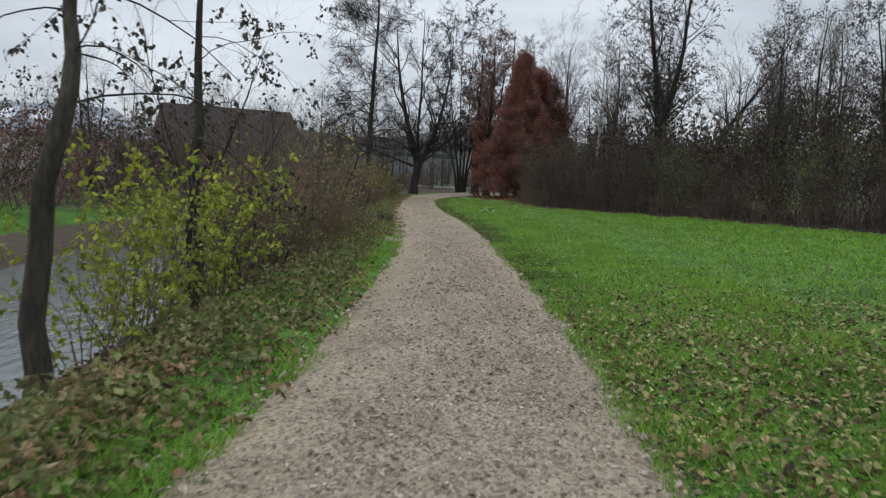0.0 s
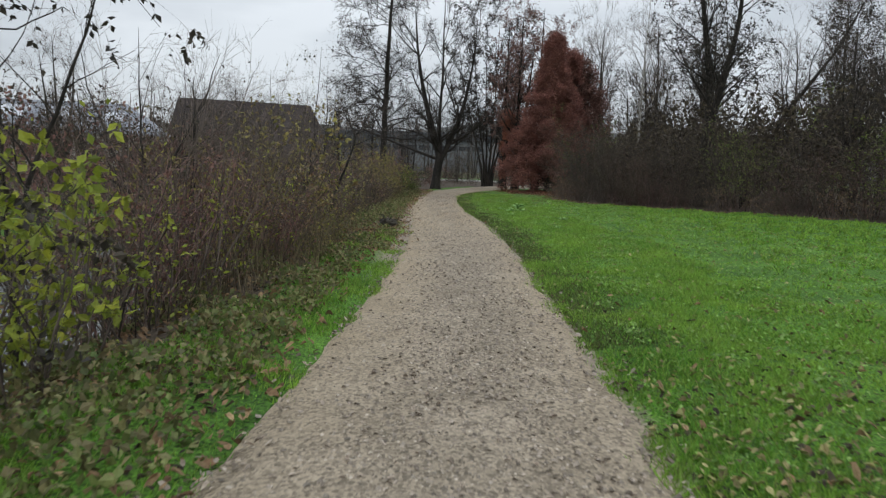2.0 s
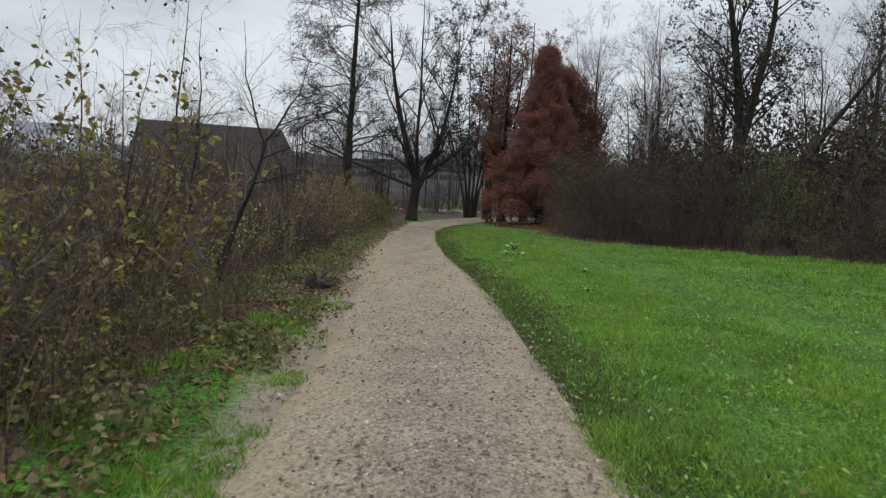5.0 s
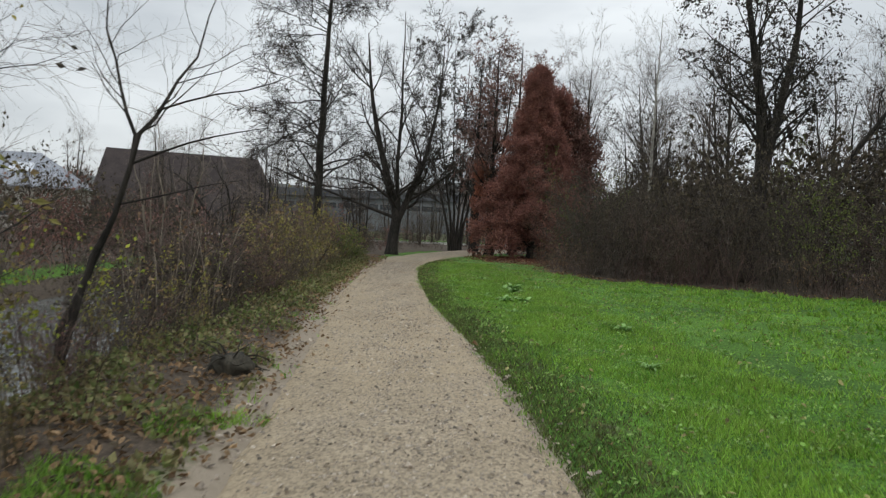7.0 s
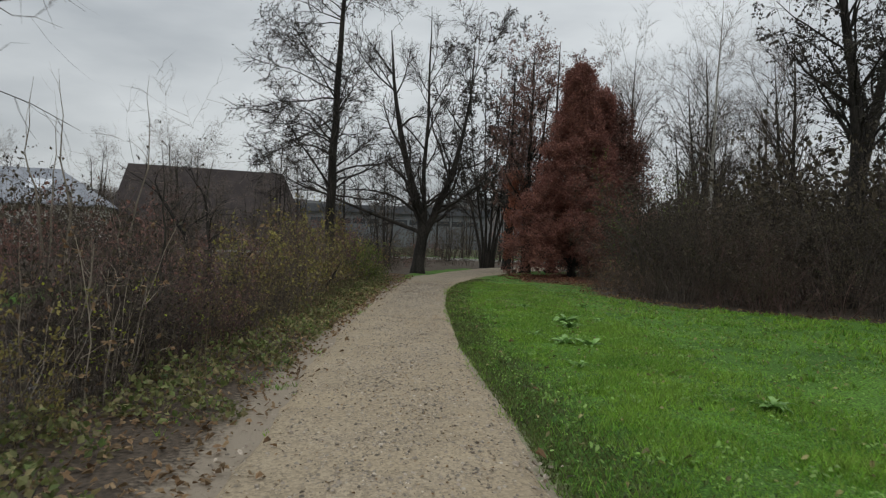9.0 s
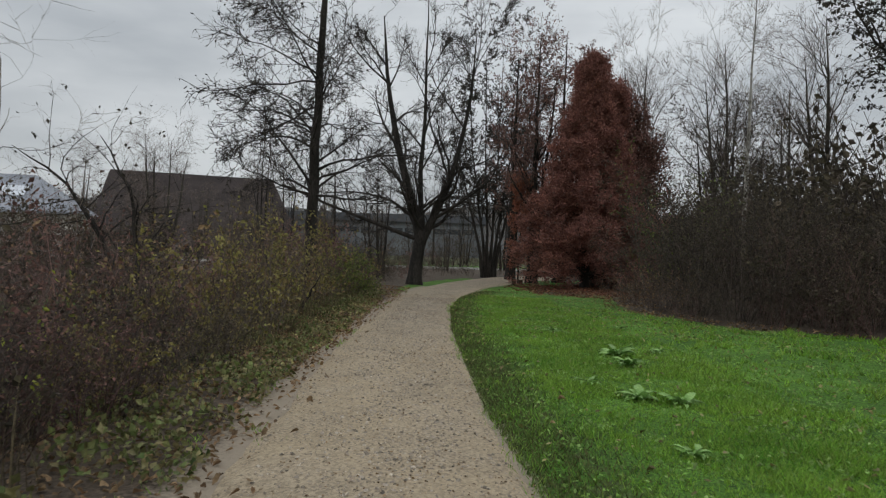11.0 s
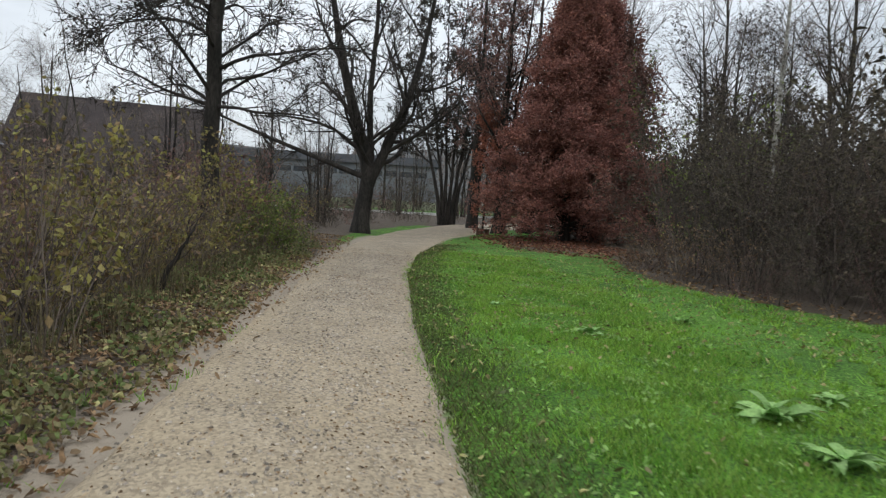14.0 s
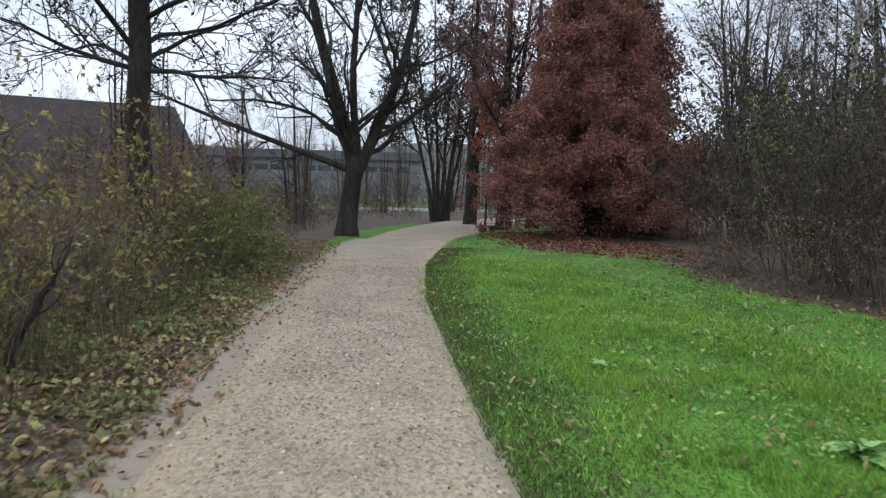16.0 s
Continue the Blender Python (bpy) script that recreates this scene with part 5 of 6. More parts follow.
# ---- buildings ----
def gable_house(name, x, y, turn, lx, ly, eave, ridge, label, wall, roof, over=0.6, gable=True, windows=(), panels=(), hip=0.8):
    ob = thing(name, x, y, label, "house", turn=turn, sink=0.3)
    hx, hy = lx / 2, ly / 2
    bm = bmesh.new()
    box(bm, (-hx, -hy, 0), (hx, hy, eave))
    if gable:
        for s in (-1, 1):
            vs = [bm.verts.new((s * (hx - d), b, c)) for d in (0, 0.3) for b, c in ((-hy, eave), (hy, eave), (0, ridge - 0.15))]
            bm.faces.new(vs[:3])
            bm.faces.new(vs[3:])
            for a, b in ((0, 1), (1, 2), (2, 0)):
                bm.faces.new((vs[a], vs[b], vs[b + 3], vs[a + 3]))
    part("wall", bm, wall, ob)
    inset = 0 if gable else hy * hip
    for s in (-1, 1):
        bm = bmesh.new()
        k = (ridge - eave) / hy
        lo = eave - k * over
        top = [(-hx - over + inset, 0, ridge), (hx + over - inset, 0, ridge)]
        bot = [(hx + over, s * (hy + over), lo), (-hx - over, s * (hy + over), lo)]
        up = [bm.verts.new((a, b, c + 0.22)) for a, b, c in top + bot]
        dn = [bm.verts.new((a, b, c)) for a, b, c in top + bot]
        bm.faces.new(up)
        bm.faces.new(dn[::-1])
        for i in range(4):
            j = (i + 1) % 4
            bm.faces.new((up[i], dn[i], dn[j], up[j]))
        part("roof", bm, roof, ob)
    if not gable:
        for s in (-1, 1):
            bm = bmesh.new()
            k = (ridge - eave) / hy
            lo = eave - k * over
            vs = [bm.verts.new(p) for p in ((s * (hx + over - inset), 0, ridge + 0.22), (s * (hx + over), -hy - over, lo + 0.22), (s * (hx + over), hy + over, lo + 0.22))]
            bm.faces.new(vs)
            part("roof", bm, roof, ob)
    for wx, wz, w, h in windows:
        win = new("window")
        win.parent = ob
        bm = bmesh.new()
        box(bm, (wx - w / 2, -hy - 0.05, wz), (wx + w / 2, -hy + 0.02, wz + h))
        part("pane", bm, GLASS_DARK, win)
        bm = bmesh.new()
        box(bm, (wx - w / 2 - 0.1, -hy - 0.12, wz - 0.12), (wx + w / 2 + 0.1, -hy, wz - 0.01))
        part("sill", bm, CONCRETE, win)
    for px, t0, w, t1 in panels:
        bm = bmesh.new()
        pts = []
        for u, t in ((px, t0), (px + w, t0), (px + w, t1), (px, t1)):
            pts.append((u, -hy * (1 - t), eave + (ridge - eave) * t + 0.3))
        lo_v = [bm.verts.new(p) for p in pts]
        hi_v = [bm.verts.new((a, b - 0.03, c + 0.07)) for a, b, c in pts]
        bm.faces.new(hi_v)
        bm.faces.new(lo_v[::-1])
        for i in range(4):
            j = (i + 1) % 4
            bm.faces.new((lo_v[i], lo_v[j], hi_v[j], hi_v[i]))
        part("roof_panel", bm, PANEL, ob, "pale skylight panel")
    return ob


def build_buildings():
    gable_house("barn", -29.5, 120.0, 22, 24, 17, 2.2, 10.9, "large dark timber barn with a steep brown tiled hip roof", WALL_BOARD, ROOF_TILE, gable=False, hip=0.3)
    gable_house("house", -49.0, 101.0, 14, 26, 13, 5.0, 8.7, "pale rendered house with a grey metal roof and skylights", WALL_RENDER, ROOF_GREY, gable=False,
                windows=[(x, 1.6, 1.3, 1.5) for x in (-10, -6, -2, 2, 6, 10)], panels=((-6, 0.35, 3.2, 0.75), (-1, 0.35, 3.2, 0.75), (6, 0.3, 2.4, 0.6)))
    hall = thing("factory_hall", -15, 226, "long grey factory hall with a dark flat roof", "building", sink=0.5, z=0)
    bm = bmesh.new()
    box(bm, (-32, 0, 0), (32, 24, 9.4))
    part("wall", bm, FACADE, hall)
    bm = bmesh.new()
    box(bm, (-33, -1, 9.4), (33, 25, 11.6), 0.1)
    part("roof", bm, FACADE_DARK, hall)
    for i in range(15):
        bm = bmesh.new()
        box(bm, (-30 + i * 4, -0.12, 6.4), (-26.6 + i * 4, 0.05, 7.8))
        part("window", bm, GLASS_DARK, hall)
    # low pale wall along the lane beyond the bend
    w = thing("low_wall", -2, 99, "low pale concrete wall along a distant lane", "wall", turn=-4, sink=0.05, z=-0.55)
    for i in range(14):
        bm = bmesh.new()
        box(bm, (-28 + i * 4, 0, -0.1), (-24.03 + i * 4, 0.3, 0.34), 0.02)
        part("block", bm, CONCRETE, w)


def build_bench():
    ob = thing("bench", 6.15, 65.0, "small weathered wooden bench at the path's edge", "bench", turn=-62, sink=0.02, scale=0.7)
    for i in range(3):
        bm = bmesh.new()
        box(bm, (-0.6, -0.2 + i * 0.14, 0.41), (0.6, -0.08 + i * 0.14, 0.45), 0.008)
        part("seat_slat", bm, BENCH_WOOD, ob)
    for s in (-0.45, 0.45):
        bm = bmesh.new()
        box(bm, (s - 0.05, -0.18, -0.1), (s + 0.05, 0.2, 0.41), 0.01)
        part("leg", bm, BENCH_WOOD, ob)


def build_stump():
    """A dark torn-out root stock lying at the path's edge."""
    rng = np.random.default_rng(33)
    ob = thing("root_stump", -0.72, 23.7, "dark torn-out root stump with thin roots at the path's edge", "stump", sink=0.03)
    bm = bmesh.new()
    bmesh.ops.create_icosphere(bm, subdivisions=3, radius=1.0)
    for v in bm.verts:
        c = v.co
        k = 1 + 0.22 * math.sin(5 * c.x + 3 * c.z) * math.sin(4 * c.y - 2 * c.z) + 0.12 * math.sin(11 * c.x - 9 * c.y + 7 * c.z)
        v.co = Vector((c.x * 0.21 * k, c.y * 0.17 * k, 0.09 + c.z * 0.13 * k))
    part("stock", bm, BARK, ob, smooth=True)
    for i in range(16):
        a, b = rng.uniform(0, 2 * math.pi), rng.uniform(0.15, 1.1)
        d = np.array([math.cos(a) * math.cos(b), math.sin(a) * math.cos(b), math.sin(b)])
        p = np.array([0, 0, 0.08]) + d * 0.1
        pts = [p]
        for q in range(4):
            d = d + rng.normal(scale=0.35, size=3)
            d[2] -= 0.22
            d /= np.linalg.norm(d)
            p = p + d * rng.uniform(0.06, 0.11)
            p[2] = max(p[2], 0.02)
            pts.append(p)
        v, f = tubes(np.array(pts)[None], np.array([[0.016, 0.012, 0.009, 0.006, 0.003]]), 5)
        piece("root", mesh_of("root", v, f, BARK, True), ob)


# ---- low plants, leaves and stones ----
def scatter(rng, n, x0, x1, y0, y1):
    return rng.uniform(x0, x1, n), rng.uniform(y0, y1, n)


def surface_z(x, y):
    on = (x > path_left(y)) & (x < path_right(y)) & (y < 74)
    s = (x - path_left(y)) / (path_right(y) - path_left(y))
    return np.where(on, slope(y) + 0.004 + 0.03 * (1 - (2 * s - 1) ** 2), gz(x, y))


def build_grass():
    rng = np.random.default_rng(5)
    xs, ys = [], []
    for n, x0, x1, y0, y1 in ((300000, 1.2, 5.5, 0.5, 26), (270000, 1.4, 5.5, 26, 52), (150000, 4.8, 22, 1, 47), (110000, -2.6, 0.0, 1, 22), (14000, -2.2, 0.4, 22, 60), (9000, -16, -10, 8, 40)):
        x, y = scatter(rng, n // 9, x0, x1, y0, y1)
        xs.append((x[:, None] + rng.normal(scale=0.028, size=(len(x), 9))).ravel())
        ys.append((y[:, None] + rng.normal(scale=0.028, size=(len(y), 9))).ravel())
    x, y = np.concatenate(xs), np.concatenate(ys)
    tuft = np.repeat(rng.uniform(0.6, 1.5, len(x) // 9), 9)
    patch = np.sin(x * 2.3 + 1.1 * y) * np.sin(y * 1.9 - 0.7 * x) + 0.6 * np.sin(5.1 * x + 2) * np.sin(4.3 * y)
    off = ((x > path_left(y) + 0.02 + 0.1 * patch + np.abs(rng.normal(scale=0.07, size=len(x)))) & (x < path_right(y) - 0.03 - 0.08 * patch - np.abs(rng.normal(scale=0.05, size=len(x))))) | (x > wood_edge(y) - 0.2)
    worn = (x < path_right(y) + 1.0) & (y > 17) & (x > 0) & (rng.uniform(size=len(x)) < 0.85 - 0.5 * np.clip((x - path_right(y) - 0.5) * 2, 0, 1))
    left = (x < 0) & (x > -5) & (x < path_left(y) - np.interp(y, [0, 16, 22, 60], [1.6, 1.25, 0.75, 0.4]) - 0.15 * patch)
    sparse = (x < 0) & (x > -5) & (y > 20) & (patch < 0.3) & (y < 55)
    bald = ((patch < -0.45) & (rng.uniform(size=len(x)) < 0.45)) | ((x < 0) & (x > -5) & (patch < 0.1) & (rng.uniform(size=len(x)) < 0.6))
    fade = (rng.uniform(size=len(x)) < np.clip((x - 4.4) / 1.1, 0, 1)) & (np.arange(len(x)) < 570000 // 9 * 9)
    keep = ~(fade | off | worn | left | sparse | bald)
    x, y, patch, tuft = x[keep], y[keep], patch[keep], tuft[keep]
    z = gz(x, y) - 0.005
    N = len(x)
    far = np.clip((np.abs(x - 0.8) - 3) / 6, 0, 1)
    h = rng.uniform(0.025, 0.065, N) * (1 + 0.55 * np.clip(patch, -0.6, 1.2)) * (1 + 0.5 * far) * tuft
    w = 0.004 + 0.014 * far + 0.003 * rng.uniform(size=N)
    a = rng.uniform(0, 2 * np.pi, N)
    lean = rng.uniform(0.2, 1.1, N) * h
    b = rng.uniform(0, 2 * np.pi, N)
    p0 = np.stack([x - np.cos(a) * w, y - np.sin(a) * w, z], 1)
    p1 = np.stack([x + np.cos(a) * w, y + np.sin(a) * w, z], 1)
    p2 = np.stack([x + np.cos(b) * lean, y + np.sin(b) * lean, z + h], 1)
    v = np.stack([p0, p1, p2], 1).reshape(-1, 3)
    f = np.arange(3 * N).reshape(-1, 3)
    tagged(piece("grass", mesh_of("grass", v, f, GRASS)), "short bright green meadow grass beside the path", "grass", kind="stuff")


def build_worn_grass():
    """Trodden dark turf along the path's edge."""
    rng = np.random.default_rng(16)
    y = rng.uniform(11, 56, 70000)
    x = path_right(y) + np.abs(rng.normal(scale=0.42, size=len(y))) + 0.02
    N = len(x)
    z = gz(x, y) - 0.004
    h, w = rng.uniform(0.02, 0.06, N), 0.006
    a, c = rng.uniform(0, 2 * np.pi, N), rng.uniform(0, 2 * np.pi, N)
    p0 = np.stack([x - np.cos(a) * w, y - np.sin(a) * w, z], 1)
    p1 = np.stack([x + np.cos(a) * w, y + np.sin(a) * w, z], 1)
    p2 = np.stack([x + np.cos(c) * h * 0.8, y + np.sin(c) * h * 0.8, z + h], 1)
    v = np.stack([p0, p1, p2], 1).reshape(-1, 3)
    tagged(piece("worn_grass", mesh_of("worn_grass", v, np.arange(3 * N).reshape(-1, 3), GRASS_WORN)), "trodden dark olive turf along the gravel path", "grass", kind="stuff")


def flat_leaves(rng, x, y, size, lift=0.012, tilt=0.35):
    N = len(x)
    z = surface_z(x, y) + lift
    a = rng.uniform(0, 2 * np.pi, N)
    L = rng.uniform(size[0], size[1], N)
    w = L * rng.uniform(0.2, 0.38, N)
    d = np.stack([np.cos(a), np.sin(a), rng.normal(scale=tilt * 0.6, size=N)], 1)
    s = np.stack([-np.sin(a), np.cos(a), rng.normal(scale=tilt * 0.6, size=N)], 1)
    C = np.stack([x, y, z], 1)
    curl = np.stack([np.zeros(N), np.zeros(N), rng.uniform(0.0, 0.5, N) * L], 1)
    q = [C - d * L[:, None] * 0.5, C - d * L[:, None] * 0.12 + s * w[:, None] + curl * 0.6, C + d * L[:, None] * 0.28 + s * w[:, None] * 0.7 + curl, C + d * L[:, None] * 0.55,
         C + d * L[:, None] * 0.28 - s * w[:, None] * 0.7 + curl * 0.8, C - d * L[:, None] * 0.12 - s * w[:, None] + curl * 0.5]
    v = np.stack(q, 1)
    v[..., 2] = np.maximum(v[..., 2], (z - lift + 0.003)[:, None])
    b = np.arange(N)[:, None] * 6
    f = np.concatenate([b + np.array([0, 1, 2]), b + np.array([0, 2, 3]), b + np.array([0, 3, 4]), b + np.array([0, 4, 5])])
    return v.reshape(-1, 3), f


def build_litter():
    rng = np.random.default_rng(6)

    def put(name, spots, size, material, label, lift=0.012, tilt=0.35, cond=None):
        x = np.concatenate([s[0] for s in spots])
        y = np.concatenate([s[1] for s in spots])
        if cond is not None:
            k = cond(x, y)
            x, y = x[k], y[k]
        v, f = flat_leaves(rng, x, y, size, lift, tilt)
        tagged(piece(name, mesh_of(name, v, f, material)), label, "leaves", kind="stuff")

    put("fallen_leaves", [scatter(rng, 52000, -1.2, 2.2, 1, 34), scatter(rng, 900, -0.7, 2.0, 30, 50), scatter(rng, 500, 0, 5, 50, 66)], (0.014, 0.046), LEAF_GREYED, "wet greyish fallen leaves on the gravel path", 0.007, 0.4,
        lambda x, y: (x > path_left(y)) & (x < path_right(y)) & (rng.uniform(size=len(x)) < np.clip(1.15 - y / 22, 0.06, 1) * np.clip(1.5 - 2.6 * np.abs((x - path_left(y)) / (path_right(y) - path_left(y)) - 0.6), 0.25, 1) + (y > 34)) & (rng.uniform(size=len(x)) < 0.35 + 0.65 * np.clip(np.sin(2.6 * x + 0.8 * np.sin(y)) * np.sin(1.3 * y + x) + 0.4, 0, 1)))
    put("fallen_leaves", [scatter(rng, 20000, 1.2, 9, 1.2, 15), scatter(rng, 1400, 1.5, 10, 14, 38), scatter(rng, 4000, 1.5, 9, 38, 58)], (0.03, 0.068), LEAF_PALE, "dull fallen leaves lying on the meadow grass", 0.045, 0.7,
        lambda x, y: (x > path_right(y)) & (x < wood_edge(y)) & ((y > 15) | (rng.uniform(size=len(x)) < np.clip((11.5 - y) / 5.5, 0.07, 1))))
    put("fallen_leaves", [scatter(rng, 3600, 1.2, 9, 1.2, 14), scatter(rng, 4200, -3.2, -0.5, 2, 23), scatter(rng, 1400, -3.0, -1.5, 2.2, 6.5), scatter(rng, 400, 1.4, 2.6, 15, 48)], (0.04, 0.09), LEAF_BROWN, "brown dead leaves along the path's edge", 0.032, 0.8,
        lambda x, y: (x < path_left(y) + 0.5 * rng.uniform(size=len(x)) ** 6 + 0.08 * np.sin(y * 3.3)) | ((x > path_right(y)) & (rng.uniform(size=len(x)) < np.clip((11 - y) / 5.5, 0.05, 1))))
    put("fallen_leaves", [scatter(rng, 11500, -2.6, 0.3, 18, 58), scatter(rng, 4000, -2.6, -0.4, 33, 48)], (0.035, 0.078), LEAF_BROWN, "brown dead leaves under the bank's bushes", 0.02, 0.7,
        lambda x, y: x < path_left(y) + 0.45 * rng.uniform(size=len(x)) ** 8 - 0.04 + 0.08 * np.sin(y * 3.3))
    put("fallen_leaves", [scatter(rng, 3600, -2.7, -0.4, 33, 49)], (0.04, 0.085), LEAF_PALE, "dull olive fallen leaves under the leafy bushes", 0.025, 0.8,
        lambda x, y: x < path_left(y) - 0.25 + 0.1 * np.sin(y * 2.1))
    put("fallen_leaves", [scatter(rng, 11000, 1.2, 9, 1.2, 13), scatter(rng, 2600, -3.2, -0.7, 2, 22)], (0.03, 0.07), LEAF_DARKENED, "dark wet fallen leaves sunk into the grass", 0.028, 0.6,
        lambda x, y: ((x > path_right(y) + 0.05) & (rng.uniform(size=len(x)) < np.clip((11.5 - y) / 5.5, 0.04, 1))) | (x < path_left(y) - 0.1))
    put("leaf_crumbs", [scatter(rng, 15000, -0.7, 2.1, 24, 52)], (0.008, 0.03), LEAF_BROWN, "small crumbs of brown leaf trodden into the path", 0.004, 0.25,
        lambda x, y: (x > path_left(y)) & (x < path_right(y)) & (rng.uniform(size=len(x)) < 0.25 + 0.75 * np.clip(np.sin(1.7 * x + 0.9 * np.sin(y)) * np.sin(0.9 * y + x) + 0.3, 0, 1)))
    put("fallen_leaves", [scatter(rng, 9000, -1.8, 2.6, 1, 26)], (0.028, 0.066), LEAF_GREYED, "leaves gathered along the path's rim", 0.016, 0.6,
        lambda x, y: np.minimum(np.abs(x - path_right(y) - 0.02), np.abs(x - path_left(y) + 0.02)) < 0.05 + 0.2 * rng.uniform(size=len(x)) ** 2)
    put("fallen_leaves", [scatter(rng, 9000, 4.8, 10.5, 51, 67)], (0.07, 0.14), LEAF_LITTER_RED, "copper-red leaf litter under the beech trees", 0.03, 0.4,
        lambda x, y: (x > path_right(y) - 0.3) & (np.hypot((x - 8.2) / 3.2, (y - 59) / 7.0) < 0.6 + 0.45 * np.random.default_rng(1).uniform(size=len(x))))
    put("fallen_leaves", [scatter(rng, 9000, 6.5, 20, 34, 56)], (0.06, 0.11), LEAF_BROWN, "brown leaf litter along the thicket's foot", 0.03, 0.5,
        lambda x, y: (x > wood_edge(y) - 0.35) & (x < wood_edge(y) + 1.3))


def build_stones():
    rng = np.random.default_rng(8)
    x, y = scatter(rng, 110000, -1.3, 2.2, 1.0, 50)
    k = (x > path_left(y) + 0.02) & (x < path_right(y) - 0.02)
    x, y = x[k], y[k]
    mid = np.abs((x - path_left(y)) / (path_right(y) - path_left(y)) - 0.55)
    k = rng.uniform(size=len(x)) < np.clip(1.25 - 2.2 * mid, 0.15, 1)
    x, y = x[k], y[k]
    N = len(x)
    r = rng.uniform(0.004, 0.012, N) * rng.choice([1, 1, 1, 1, 1.9], N)
    dirs = np.array([(1, 0, 0), (0, 1, 0), (-1, 0, 0), (0, -1, 0), (0, 0, 0.7), (0.5, 0.5, 0.45), (-0.5, -0.5, 0.4)])
    a = rng.uniform(0, 2 * np.pi, N)
    c, s = np.cos(a)[:, None], np.sin(a)[:, None]
    D = dirs[None] * rng.uniform(0.65, 1.25, (N, 7, 1))
    X = (D[..., 0] * c - D[..., 1] * s) * r[:, None] + x[:, None]
    Y = (D[..., 0] * s + D[..., 1] * c) * r[:, None] + y[:, None]
    Z = D[..., 2] * r[:, None] + (surface_z(x, y) - 0.001)[:, None]
    v = np.stack([X, Y, Z], -1).reshape(-1, 3)
    tri = np.array([(0, 5, 4), (5, 1, 4), (0, 1, 5), (1, 2, 4), (2, 6, 4), (6, 3, 4), (2, 3, 6), (3, 0, 4)])
    f = (np.arange(N)[:, None, None] * 7 + tri[None]).reshape(-1, 3)
    tagged(piece("gravel", mesh_of("gravel", v, f, STONE)), "loose small grey and beige stones on the path", "gravel", kind="stuff")


def dock_leaf_mesh():
    bm = bmesh.new()
    rows = []
    for i in range(7):
        t = i / 6
        w = 0.048 * math.sin(math.pi * min(1, 0.12 + 0.88 * t) ** 0.9) * (1 if i < 6 else 0.15)
        yy, zz = 0.29 * t, 0.09 * math.sin(2.4 * t) - 0.03 * t
        rows.append([bm.verts.new((s * w, yy, zz + abs(s) * 0.012 + 0.006 * math.sin(9 * t + s))) for s in (-1, 0, 1)])
    for a, b in zip(rows, rows[1:]):
        for j in (0, 1):
            bm.faces.new((a[j], a[j + 1], b[j + 1], b[j]))
    me = bpy.data.meshes.new("leaf")
    bm.to_mesh(me)
    bm.free()
    for f in me.polygons:
        f.use_smooth = True
    me.materials.append(LEAF_DOCK)
    return me


def build_docks():
    rng = np.random.default_rng(9)
    me = dock_leaf_mesh()
    for x, y, s in ((4.09, 36.1, 1.1), (4.0, 35.2, 0.9), (4.92, 36.7, 0.7), (3.64, 39.3, 0.7), (3.4, 32.6, 0.9), (3.75, 32.3, 0.8), (3.0, 33.4, 0.7), (5.4, 40.7, 0.6), (3.2, 30.4, 0.6), (4.6, 27.8, 0.7), (3.9, 24.5, 0.6), (2.9, 41.6, 0.5)):
        ob = thing("dock_plant", x, y, "low dock plant with broad pale green leaves in the grass", "plant", "dock plants in the meadow", scale=s, sink=-0.01)
        for i in range(21):
            lf = piece("leaf", me, ob)
            q = rng.uniform(0.6, 1.15)
            lf.matrix_basis = pose(0.05 * math.cos(i), 0.05 * math.sin(i), 0.01, rng.uniform(-14, 16), rng.uniform(-25, 25), i * 137.5) @ Matrix.Scale(q, 4)


def build_weeds():
    """Low leafy weeds on the verge under the bushes."""
    rng = np.random.default_rng(10)
    x, y = [], []
    for n, x0, x1, y0, y1 in ((17000, -2.7, -0.7, 3, 20), (14000, -2.3, -0.25, 18, 33), (17000, -2.3, -0.4, 33, 52)):
        a, b = scatter(rng, n, x0, x1, y0, y1)
        x.append(a)
        y.append(b)
    x, y = np.concatenate(x), np.concatenate(y)
    patch = np.sin(x * 3.1 + y) * np.sin(y * 1.3) + 0.5 * np.sin(y * 4.7)
    k = (x < path_left(y) - 0.2) & (patch > np.where((y > 18) & (y < 36), 0.0, -0.25))
    x, y, patch = x[k], y[k], patch[k]
    C = np.stack([x, y, gz(x, y) + rng.uniform(0.01, 0.3, len(x)) * np.clip(patch + 0.4, 0.15, 1) * np.clip((path_left(y) - x) * 1.3, 0.25, 1)], 1)
    v, f = leaf_cards(rng, C, (0.03, 0.085), 0.1, 0.75)
    tagged(piece("weeds", mesh_of("weeds", v, f, WEED)), "low green weeds and nettles along the verge", "weeds", kind="stuff")


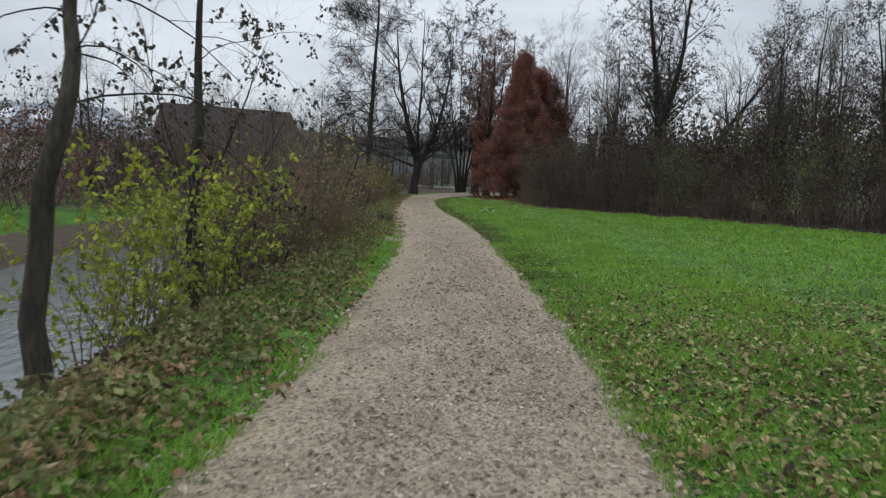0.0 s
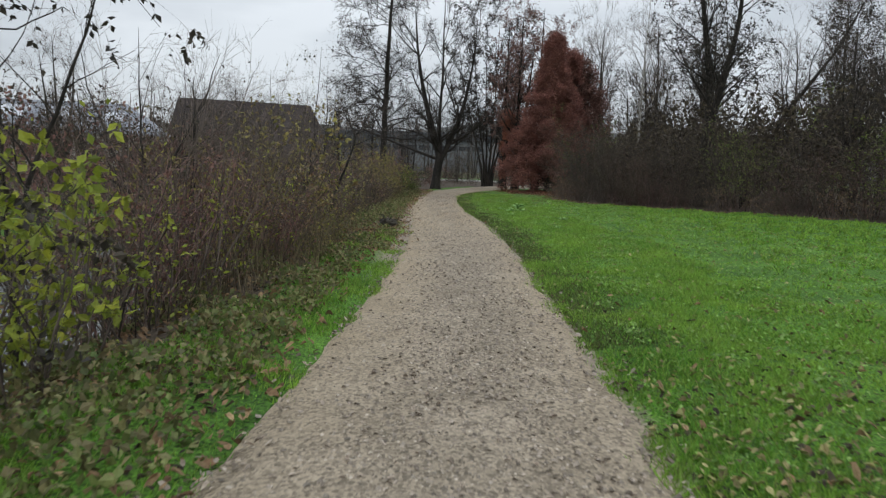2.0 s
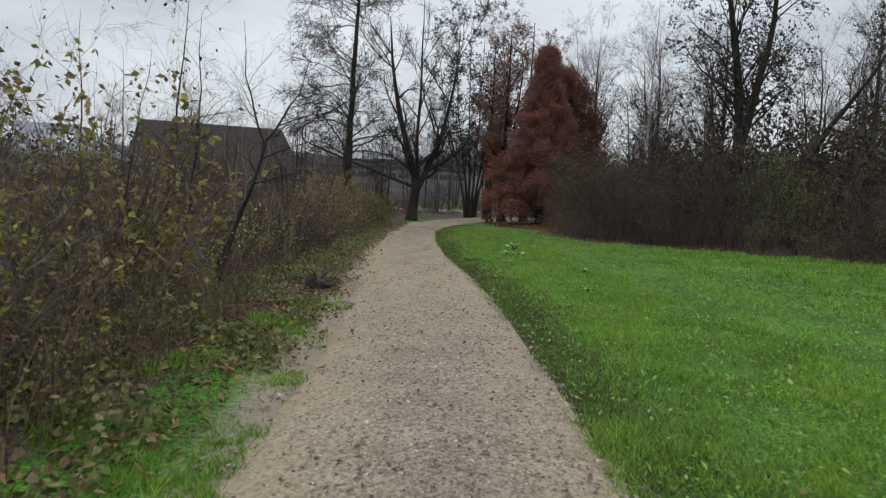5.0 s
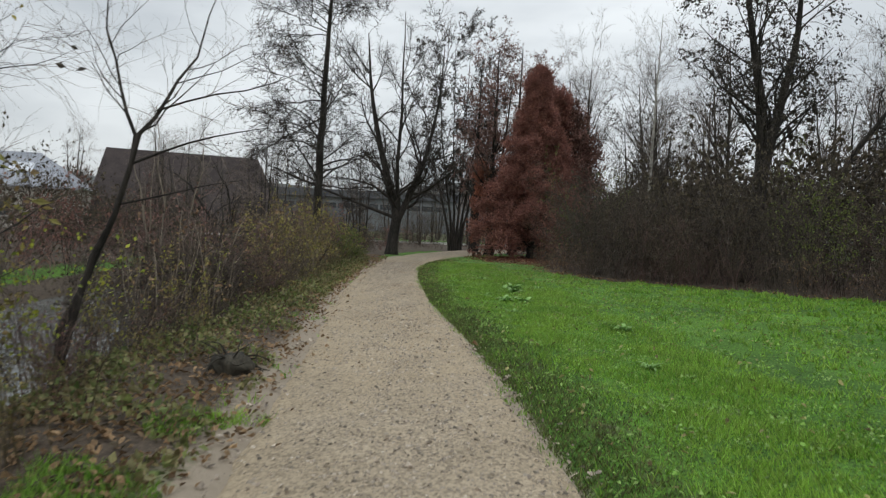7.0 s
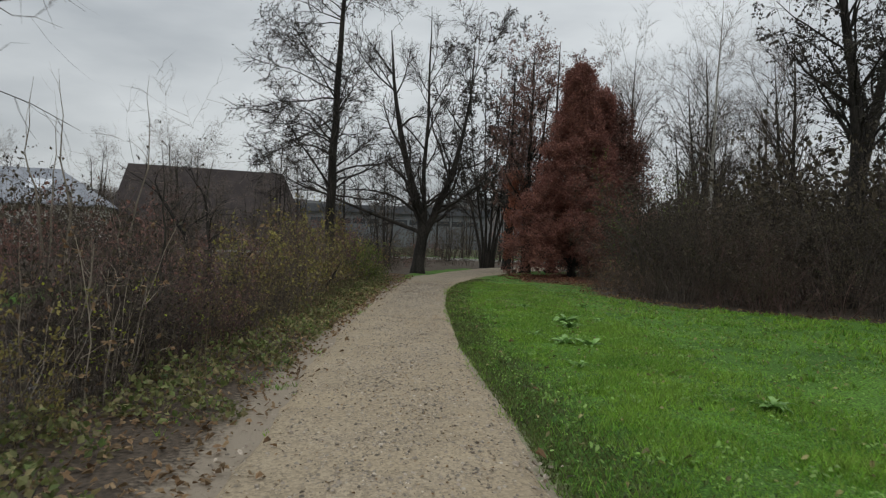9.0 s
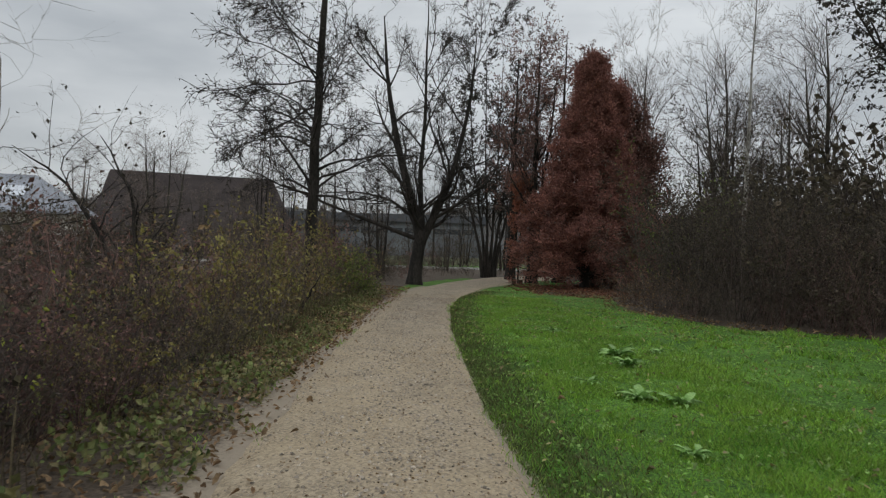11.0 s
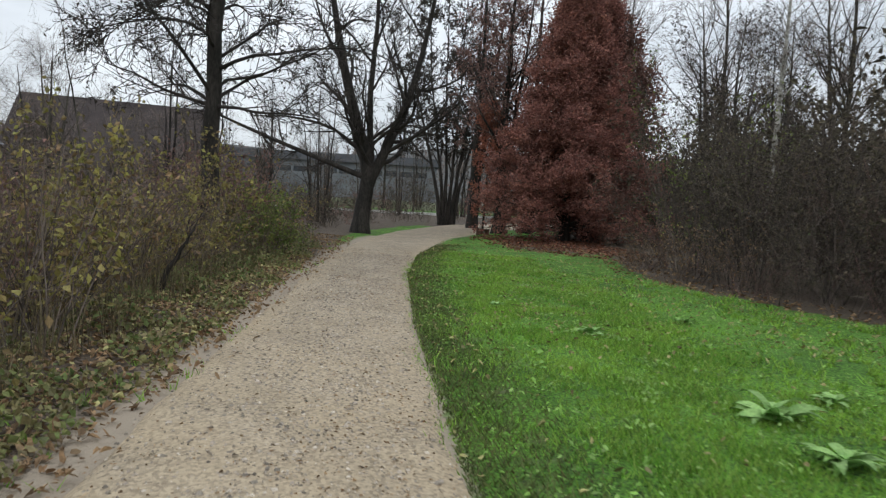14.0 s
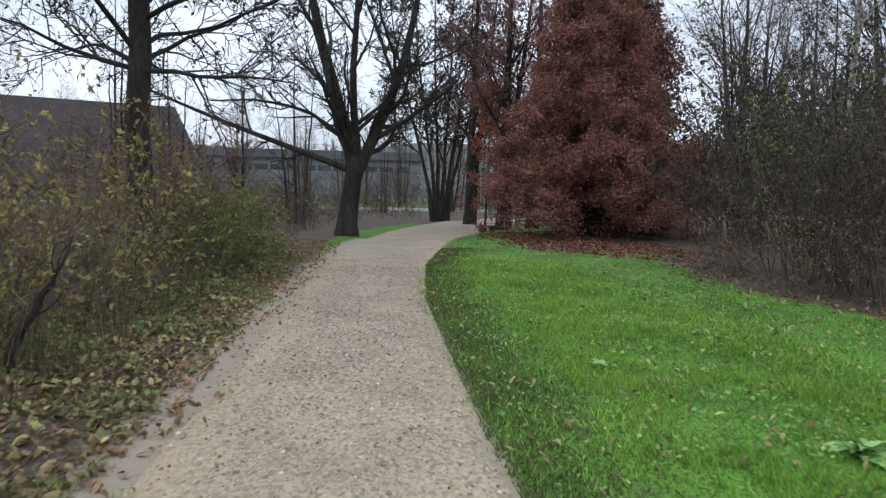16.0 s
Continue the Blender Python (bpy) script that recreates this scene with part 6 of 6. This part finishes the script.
def build_herbs():
    """Clover and small rosettes in the meadow."""
    rng = np.random.default_rng(14)
    x, y = scatter(rng, 75000, 1.3, 9, 1, 50)
    patch = np.sin(x * 1.9 + 0.8 * y) * np.sin(y * 1.4 - 0.9 * x)
    k = (x > path_right(y) + 0.15) & (x < wood_edge(y) - 0.3) & (rng.uniform(size=len(x)) < 0.25 + 0.6 * np.clip(patch, 0, 1))
    x, y = x[k], y[k]
    v, f = flat_leaves(rng, x, y, (0.018, 0.042), 0.045, 0.5)
    cx, cy = scatter(rng, 600, 1.9, 9.5, 10, 50)
    cx = (cx[:, None] + rng.normal(scale=0.09, size=(len(cx), 14))).ravel()
    cy = (cy[:, None] + rng.normal(scale=0.09, size=(len(cy), 14))).ravel()
    k = (cx > path_right(cy) + 0.4) & (cx < wood_edge(cy) - 0.3)
    v2, f2 = flat_leaves(rng, cx[k], cy[k], (0.025, 0.055), 0.055, 0.75)
    v, f = join([(v, f), (v2, f2)])
    tagged(piece("clover", mesh_of("clover", v, f, HERB)), "pale clover and small herbs among the meadow grass", "herbs", kind="stuff")


def build_dry_grass():
    """Tall withered grass between the bushes of the bank."""
    rng = np.random.default_rng(15)
    x, y = scatter(rng, 17000, -3.3, -1.2, 12, 52)
    clump = np.sin(x * 4.1 + y * 2.3) * np.sin(y * 3.7 - x * 2.9)
    k = (clump > 0.1) & (x < path_left(y) - 1.0) & ((y < 21.5) | (y > 33.5) | (clump > 0.6) & (y > 27.5))
    x, y = x[k], y[k]
    N = len(x)
    h = rng.uniform(0.25, 0.85, N)
    a, c = rng.uniform(0, 2 * np.pi, N), rng.uniform(0, 2 * np.pi, N)
    lean = rng.uniform(0.05, 0.45, N) * h
    z = gz(x, y) - 0.02
    root = np.stack([x, y, z], 1)
    mid = root + np.stack([np.cos(c) * lean * 0.35, np.sin(c) * lean * 0.35, h * 0.6], 1)
    top = root + np.stack([np.cos(c) * lean, np.sin(c) * lean, h], 1)
    P = np.stack([root, mid, top], 1)
    R = np.broadcast_to(np.array([0.003, 0.0025, 0.0008])[None], (N, 3))
    v, f = slips(rng, P, R)
    tagged(piece("dry_grass", mesh_of("dry_grass", v, f, DRY_GRASS)), "tall withered straw-coloured grass on the bank", "grass", kind="stuff")


def build_far_woods():
    """Bare woods on the slope in the distance."""
    rng = np.random.default_rng(12)
    n = 520
    x = rng.uniform(-330, 330, n)
    y = 300 + rng.uniform(0, 260, n) - 0.0004 * x * x
    h = rng.uniform(7, 13, n)
    P = np.stack([np.stack([x, y, gz(x, y) - 0.5], 1), np.stack([x + rng.normal(size=n) * 0.5, y, gz(x, y) + h], 1)], 1)
    R = np.stack([np.full(n, 0.22), np.full(n, 0.04)], 1)
    P2, R2 = sprout(rng, P, R, 16, (2.5, 5), (20, 55), 3, up=0.1, ratio=0.6, t0=0.3, rmin=0.1)
    P3, R3 = sprout(rng, P2, R2, 3, (1.5, 3), (20, 55), 2, ratio=0.7, rmin=0.09)
    v, f = join([slips(rng, P, R), slips(rng, P2, R2), slips(rng, P3, R3)])
    tagged(piece("far_woods", mesh_of("far_woods", v, f, TWIG_GREY)), "hazy bare woods on the distant slope", "woods", kind="stuff")


build_trees()
build_bushes()
build_buildings()
build_bench()
build_stump()
build_far_woods()
build_grass()
build_worn_grass()
build_weeds()
build_herbs()
build_dry_grass()
build_litter()
build_stones()
build_docks()
